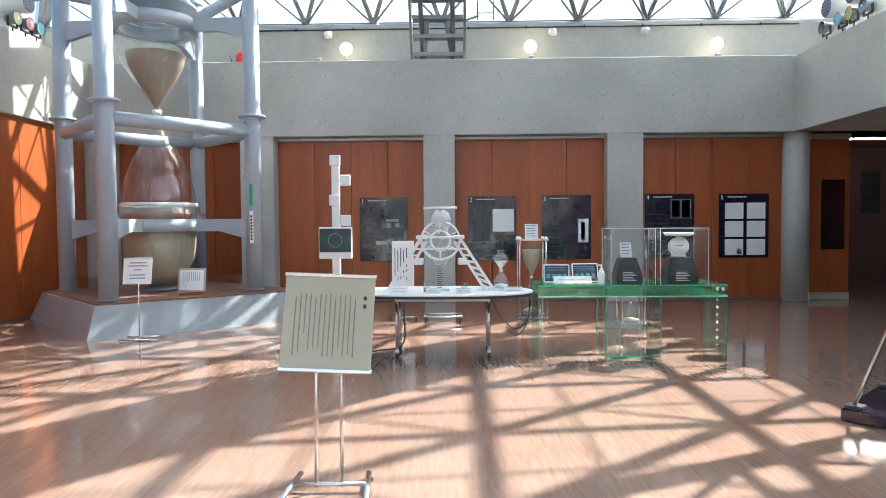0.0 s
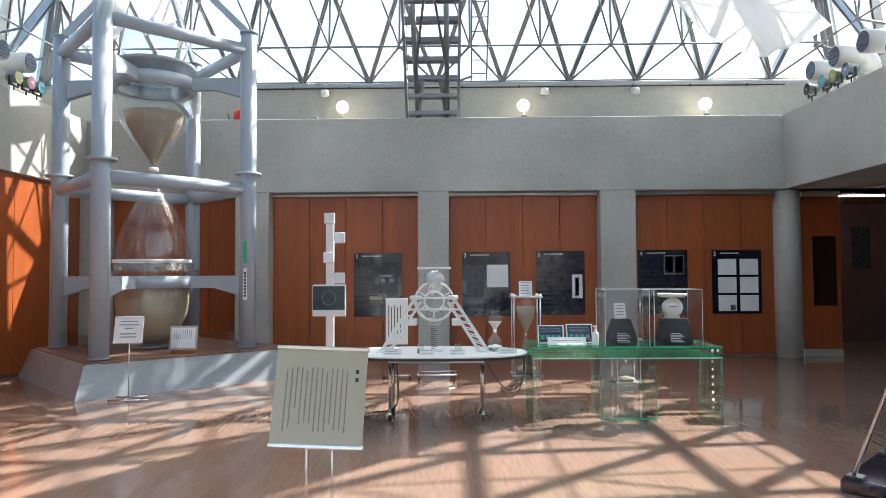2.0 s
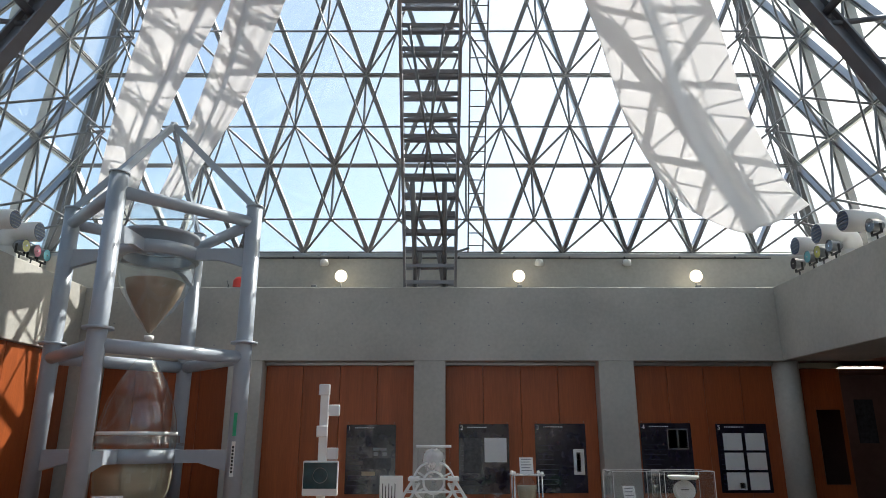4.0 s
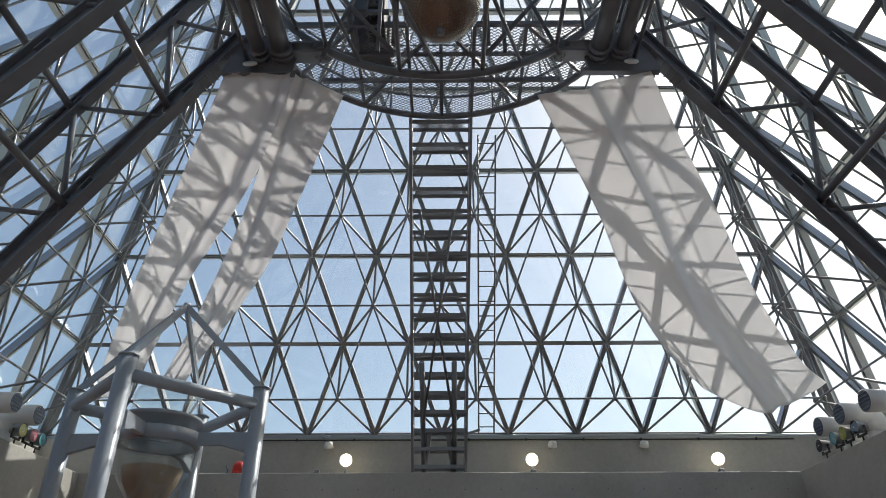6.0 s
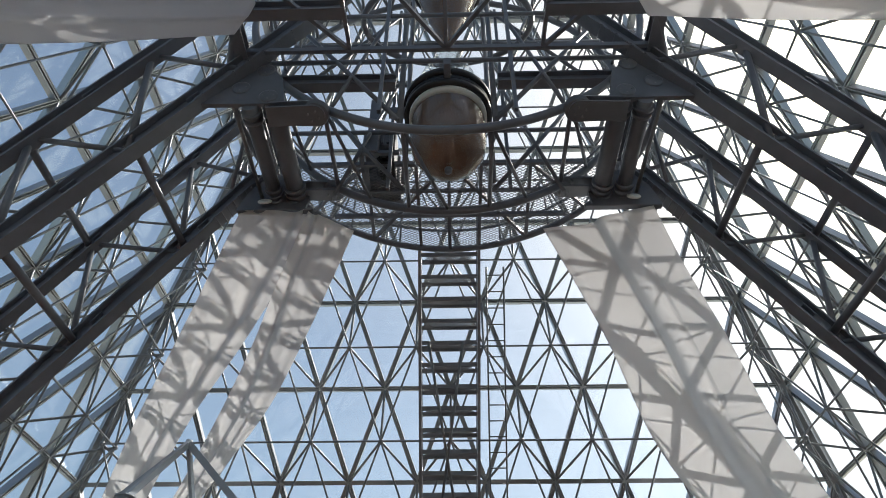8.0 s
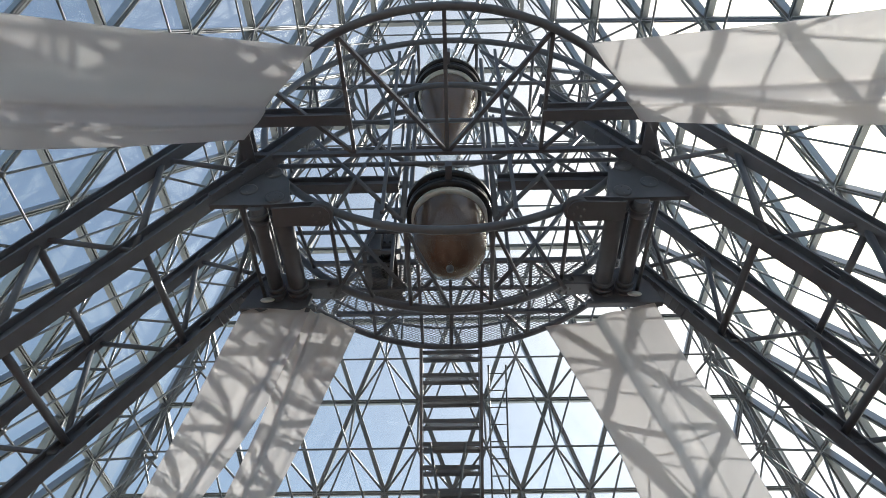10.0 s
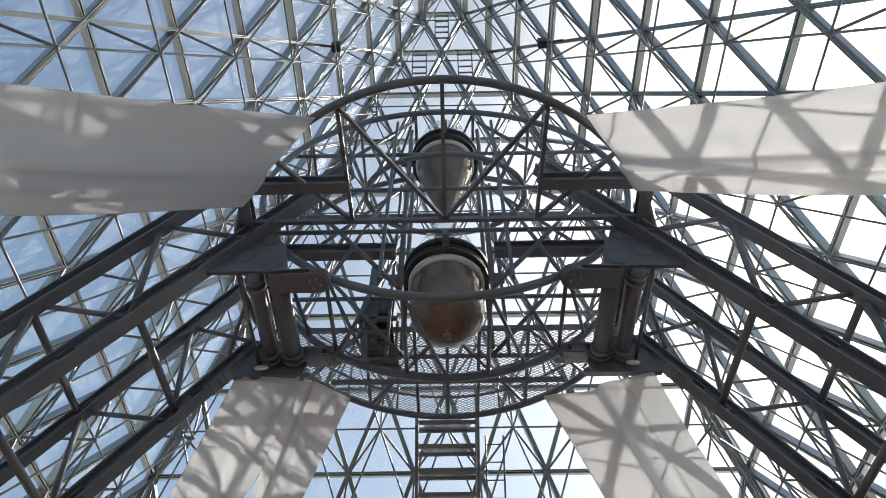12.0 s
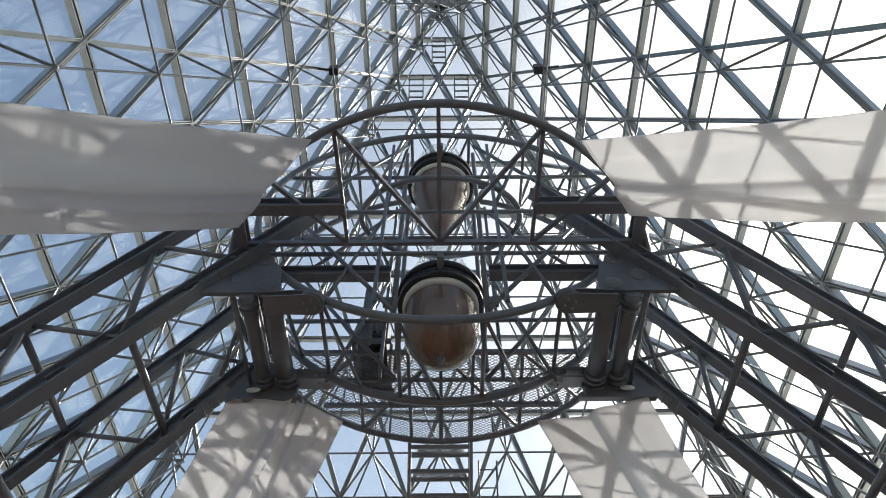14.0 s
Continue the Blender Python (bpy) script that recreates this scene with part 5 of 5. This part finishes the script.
# notices beside the tower
n1 = thing("paper_sign", "white handwritten notice on a slim chrome floor stand", "sign", (-3.88, 8.55, 0), 6)
m = pose(0, 0, 0.90, -12)
sh1 = part("sheet", Shape().box((-0.18, -0.004, -0.17), (0.18, 0.004, 0.17)).turn(m), PAPER, n1)
for k, (w, z) in enumerate(((0.11, 0.10), (0.13, 0.06), (0.05, 0.01), (0.1, -0.06), (0.1, -0.1))):
    part("writing_bar", Shape().box((-w, -0.0055, z), (w, -0.0045, z + 0.014)).turn(m), STEEL, sh1)
for z in (-0.17, 0.17):
    part("edge_strip", Shape().box((-0.185, -0.008, z - 0.008), (0.185, 0.008, z + 0.008), 0.003).turn(m), CHROME, n1)
part("pole", Shape().tube((0, 0.01, 0.02), (0, 0.02, 0.85), 0.008), CHROME, n1)
for y in (-0.14, 0.14):
    part("foot", Shape().tube((-0.2, y, 0.016), (0.2, y, 0.016), 0.011), CHROME, n1)
part("cross_bar", Shape().tube((0, -0.14, 0.022), (0, 0.14, 0.022), 0.011), CHROME, n1)
n2 = thing("framed_paper", "pale framed document propped on the plinth", "notice", (-3.66, 9.85, (PZ + 0.03) / 1.05), 8)
m = pose(0, 0, 0.22, -14)
part("rim", Shape().box((-0.20, -0.01, -0.18), (0.20, 0.012, 0.18), 0.006).turn(m), CREAM, n2)
fc = part("sheet", Shape().box((-0.17, -0.014, -0.15), (0.17, -0.0105, 0.15)).turn(m), PAPER, n2)
for k in range(9):
    part("writing_bar", Shape().box((-0.13 + 0.03 * k, -0.0165, -0.02), (-0.124 + 0.03 * k, -0.0145, 0.12)).turn(m), STEEL, fc)
part("ledge", Shape().box((-0.17, -0.08, 0.0), (0.17, 0.06, 0.035), 0.006), WOOD, n2)

# pyramid stand at the edge of the room
ps = thing("pyramid_stand", "black base with slanting chrome poles like a small pyramid", "stand", (4.00, 4.69, 0), 45)
part("base", Shape().box((-0.53, -0.53, 0.0), (0.53, 0.53, 0.10), 0.012), PANEL, ps, "black lacquered base")
for x in (-1, 1):
    for y in (-1, 1):
        pl_ = part("pole", Shape().tube((x * 0.46, y * 0.46, 0.11), (x * 0.02, y * 0.02, 1.62), 0.014, seg=10), CHROME, ps)
        part("shoe", Shape().box((x * 0.45 - 0.06, y * 0.45 - 0.06, 0.10), (x * 0.45 + 0.06, y * 0.45 + 0.06, 0.125), 0.006), BLACK, pl_)
part("apex", Shape().lathe([(0, 1.58), (0.04, 1.6), (0.04, 1.64), (0, 1.67)], 12), CHROME, ps)

# posters on the wooden panels
GROW[0] = 1.0
PICT = material("faint_picture", (0.045, 0.048, 0.06), 0.22, grain=0.4, scale=12)


def poster(number, x0, x1, z0, z1, extras):
    e = thing("poster", "glossy navy information poster number %s on the wooden panels" % number, "poster", (x0, 13.10, z0), 0, "numbered posters")
    w, h = x1 - x0, z1 - z0
    part("board", Shape().box((0, 0.0, 0), (w, 0.014, h), 0.003), PANEL, e)
    digits(number, 0.12, PAPER, e, pose(0.03, -0.002, h - 0.11, 90))
    for k in range(12):
        part("writing_bar", Shape().box((0.17 + 0.032 * k, -0.0022, h - 0.072), (0.192 + 0.032 * k, -0.0005, h - 0.052)), PAPER, e)
    for a, b, c, d, mat in extras:
        part("sheet", Shape().box((a * w, -0.004, c * h), (b * w, -0.0008, d * h)), mat, e)
    r = random.Random(int(number))
    for k in range(9):
        part("writing_bar", Shape().box((0.05 * w, -0.0016, h * (0.12 + 0.07 * k)), (w * r.uniform(0.35, 0.5), -0.0006, h * (0.12 + 0.07 * k) + 0.012)), PICT, e)
    for x in (0.03, w - 0.03):
        part("pin", Shape().tube((x, -0.01, h + 0.03), (x, 0.012, h + 0.03), 0.008), CHROME, e)


poster("1", -1.62, -0.65, 0.82, 2.11, [(0.55, 0.82, 0.62, 0.66, STEEL), (0.56, 0.65, 0.54, 0.60, STEEL), (0.74, 0.83, 0.54, 0.60, STEEL), (0.33, 0.60, 0.26, 0.32, PALESAND), (0.36, 0.92, 0.36, 0.52, PICT)])
poster("2", 0.58, 1.56, 0.82, 2.12, [(0.51, 0.95, 0.45, 0.80, PAPER), (0.1, 0.45, 0.3, 0.8, PICT)])
poster("3", 2.07, 3.06, 0.84, 2.13, [(0.74, 0.95, 0.26, 0.63, PAPER), (0.8, 0.88, 0.30, 0.58, INK)])
poster("4", 4.14, 5.13, 0.84, 2.14, [(0.52, 0.93, 0.62, 0.92, STEEL), (0.54, 0.71, 0.64, 0.90, PICT), (0.74, 0.91, 0.64, 0.90, PICT)])
poster("5", 5.62, 6.61, 0.85, 2.13, [(0.12 + 0.44 * i, 0.49 + 0.44 * i, 0.04 + 0.285 * j, 0.29 + 0.285 * j, PAPER) for i in (0, 1) for j in (0, 1, 2)] + [(0.36, 0.46, 0.06, 0.14, INK)])

mir = thing("wall_mirror", "tall frameless mirror panel on the wooden end wall", "mirror", (7.63, 13.09, 1.0))
part("mirror_glass", Shape().box((0, -0.008, 0), (0.47, 0.004, 1.40), 0.003), material("mirror", (0.75, 0.75, 0.75), 0.03, 1.0), mir)
# pale poster in a dark colour that stands in for the passage's shade
cp = thing("corridor_poster", "pale poster on the far passage wall, coloured dark to look dim", "poster", (10.0, 15.79, 1.75))
part("sheet", Shape().box((0, -0.01, 0), (0.45, 0.0, 1.0), 0.002), PICT, cp)
tb = thing("ceiling_light", "thin lit strip light on the passage ceiling", "ceiling light", (9.1, 13.9, TOP))
part("diffuser", Shape().box((-0.5, -0.03, -0.035), (0.5, 0.03, -0.004), 0.006), TUBEGLOW, tb)

# ---- lamps on the ledges ----
for x in (-1.87, 1.86, 5.58):
    lm = thing("globe_lamp", "round glowing globe lamp standing on the concrete ledge", "lamp", (x, 13.18, LEDGE), 0, "globe lamps")
    part("globe", Shape().lathe([(0.125 * math.sin(math.pi * k / 12) + 1e-4, 0.33 - 0.125 * math.cos(math.pi * k / 12)) for k in range(13)], 24), BULBGLOW, lm, "glowing globe")
    part("stem", Shape().tube((0, 0, 0.02), (0, 0, 0.21), 0.015), STEEL, lm)
    part("base", Shape().lathe([(0, 0), (0.07, 0), (0.07, 0.015), (0.02, 0.03), (0, 0.03)], 16), STEEL, lm)
    rf = thing("ring_lamp", "flat chrome ring lamp lying on the ledge", "lamp", (x - 0.28 * (1 if x < 0 else -1), 13.15, LEDGE), 0, "ring lamps")
    part("ring", Shape().path([(0.16 * math.cos(2 * math.pi * k / 24), 0.09 * math.sin(2 * math.pi * k / 24), 0.06 + 0.03 * math.sin(2 * math.pi * k / 24)) for k in range(24)], 0.014, closed=True), CHROME, rf)
    part("box", Shape().box((-0.32, -0.05, 0.0), (-0.22, 0.05, 0.13), 0.01), STEEL, rf)
    part("support", Shape().tube((0, 0.06, 0), (0, 0.06, 0.06), 0.012), STEEL, rf)
for x in (-2.3, 2.35, 4.25):
    fl = thing("sill_floodlight", "small white floodlight under the glass sill", "floodlight", (x, 13.56, 5.52), 0, "sill floodlights")
    part("head", Shape().lathe([(0.03, 0.0), (0.08, -0.03), (0.10, -0.13), (0.0, -0.12)], 16).turn(pose(0, -0.08, 0.06, 35)), WHITE, fl)
    part("bracket", Shape().box((-0.07, -0.02, -0.02), (0.07, 0.04, 0.06), 0.008), WHITE, fl)
cond = thing("conduit", "thin black conduit along the concrete sill wall", "conduit", (0, 13.58, 5.63), 0)
part("pipe", Shape().tube((-7.4, 0, 0), (7.4, 0, 0), 0.014), BLACK, cond)
for k in range(12):
    part("clip", Shape().box((-6.6 + 1.2 * k, -0.02, -0.02), (-6.57 + 1.2 * k, 0.02, 0.03)), BLACK, cond)
hl = thing("red_hose_reel", "small red object with a black cord on the ledge", "red box", (-4.0, 13.2, LEDGE))
part("body", Shape().lathe([(0, 0), (0.13, 0), (0.13, 0.22), (0.08, 0.3), (0, 0.3)], 16), material("red_paint", (0.55, 0.03, 0.02), 0.4, grain=0.05), hl)
part("cord", Shape().path([(-0.28, 0, 0.02), (-0.22, 0, 0.12), (-0.26, 0, 0.24)], 0.012), BLACK, hl)
part("strap", Shape().bar((0.5, 0.1, 0.0), (0.0, 0.1, 0.42), 0.06, 0.03), PLINTH, hl)

LOUVRE = material("blue_louvre", (0.03, 0.05, 0.12), 0.3, grain=0.2)
TINTS = {"yellow": (0.45, 0.42, 0.08), "pink": (0.5, 0.16, 0.2), "blue": (0.15, 0.42, 0.48)}
TINT = {k: material(k + "_filter", c, 0.25, grain=0.1) for k, c in TINTS.items()}


def big_spot(at, turn, s_, lift):
    e = thing("elbow_spotlight", "large white elbow-shaped spotlight with dark louvre on the ledge", "spotlight", at, turn, "elbow spotlights")
    arc = [(0.0, -0.02)] + [(-(0.16 * (1 - math.cos(a))), 0.10 + 0.16 * math.sin(a)) for a in (math.pi / 2 * k / 6 for k in range(7))] + [(-0.48, 0.26)]
    part("housing", Shape().path([(x * s_, 0, z * s_) for x, z in arc], 0.155 * s_, seg=20), WHITE, e)
    part("louvre", Shape().tube((-0.485 * s_, 0, 0.26 * s_), (-0.49 * s_, 0, 0.26 * s_), 0.14 * s_, seg=20), LOUVRE, e, "dark blue louvre")
    for k in range(5):
        z = (0.16 + 0.05 * k) * s_
        w = 0.135 * s_ * math.sqrt(max(0.05, 1 - ((k - 2) / 2.6) ** 2))
        part("slat", Shape().box((-0.505 * s_, -w, z - 0.003), (-0.489 * s_, w, z + 0.003)), STEEL, e)
    part("neck", Shape().tube((0, 0, -lift), (0, 0, 0.0), 0.155 * s_, seg=20), WHITE, e)
    part("foot", Shape().lathe([(0, -lift), (0.19 * s_, -lift), (0.19 * s_, 0.03 - lift), (0, 0.03 - lift)], 20), STEEL, e)


def small_spot(at, turn, tint):
    e = thing("colour_spotlight", "small round spotlight with a %s front on the ledge" % ("coloured" if tint else "dark"), "spotlight", at, turn, "colour spotlights")
    part("can", Shape().lathe([(0.05, 0.12), (0.09, 0.08), (0.11, -0.08), (0.115, -0.1)], 18).turn(pose(0, 0, 0.15, 0, 90)), STEEL, e)
    part("front", Shape().tube((-0.085, 0, 0.15), (-0.095, 0, 0.15), 0.106, seg=18), TINT[tint] if tint else PANEL, e)
    part("stem", Shape().tube((0, 0, -0.13), (0, 0, 0.01), 0.014, seg=8), BLACK, e)
    part("hub", Shape().tube((-0.095, 0, 0.15), (-0.105, 0, 0.15), 0.015, seg=10), CHROME, e)
    part("yoke", Shape().box((-0.02, -0.12, 0.0), (0.02, 0.12, 0.03), 0.004).box((-0.02, -0.125, 0.0), (0.02, -0.115, 0.16), 0.002).box((-0.02, 0.115, 0.0), (0.02, 0.125, 0.16), 0.002), BLACK, e)


for y, z, s_ in ((11.67, 5.35, 1.15), (10.91, 5.36, 1.2), (10.10, 5.34, 1.2)):
    big_spot((6.92 + 0.49 * s_, y, z - 0.26 * s_), 0, s_, z - 0.26 * s_ - LEDGE)
for y, t in ((11.96, ""), (11.45, "blue"), (11.11, "yellow"), (10.72, ""), (9.56, "")):
    small_spot((7.10, y, LEDGE + 0.13), 0, t)
for y, z, s_ in ((10.19, 5.39, 1.1), (10.90, 5.39, 1.15)):
    big_spot((-6.92 - 0.49 * s_, y, z - 0.26 * s_), 180, s_, z - 0.26 * s_ - LEDGE)
for y, t in ((10.72, "yellow"), (11.06, "pink"), (11.36, "blue")):
    small_spot((-7.10, y, LEDGE + 0.13), 180, t)

# ---- floor boards ----
floor = thing("floor", "polished reddish-brown wooden board floor", "floor", kind="structure")
BW, BLN = 0.15, 1.82
BOARD = Shape().box((0.0004, 0.0004, -0.018), (BW - 0.0004, BLN - 0.0004, 0.0)).mesh("floor_board", SLAB)
rest = Shape()
for i in range(-58, 90):
    for j in range(-3, 11):
        x0 = i * BW
        y0 = j * BLN + (0.37 * BLN * (i % 3)) - 1.0
        if -30 <= i < 30 and 1 <= j < 6:
            ob = new("floor_board", BOARD)
            ob.parent, ob.location = floor, (x0, y0, 0.0)
        else:
            near = max(y0, YF - 0.55)          # the boards end at the entrance
            if y0 + BLN > near + 0.1:
                rest.box((x0 + 0.0004, near + 0.0004, -0.018), (x0 + BW - 0.0004, y0 + BLN - 0.0004, 0.0))
part("floor_boards_beyond", rest, SLAB, floor)["kind"] = "stuff"
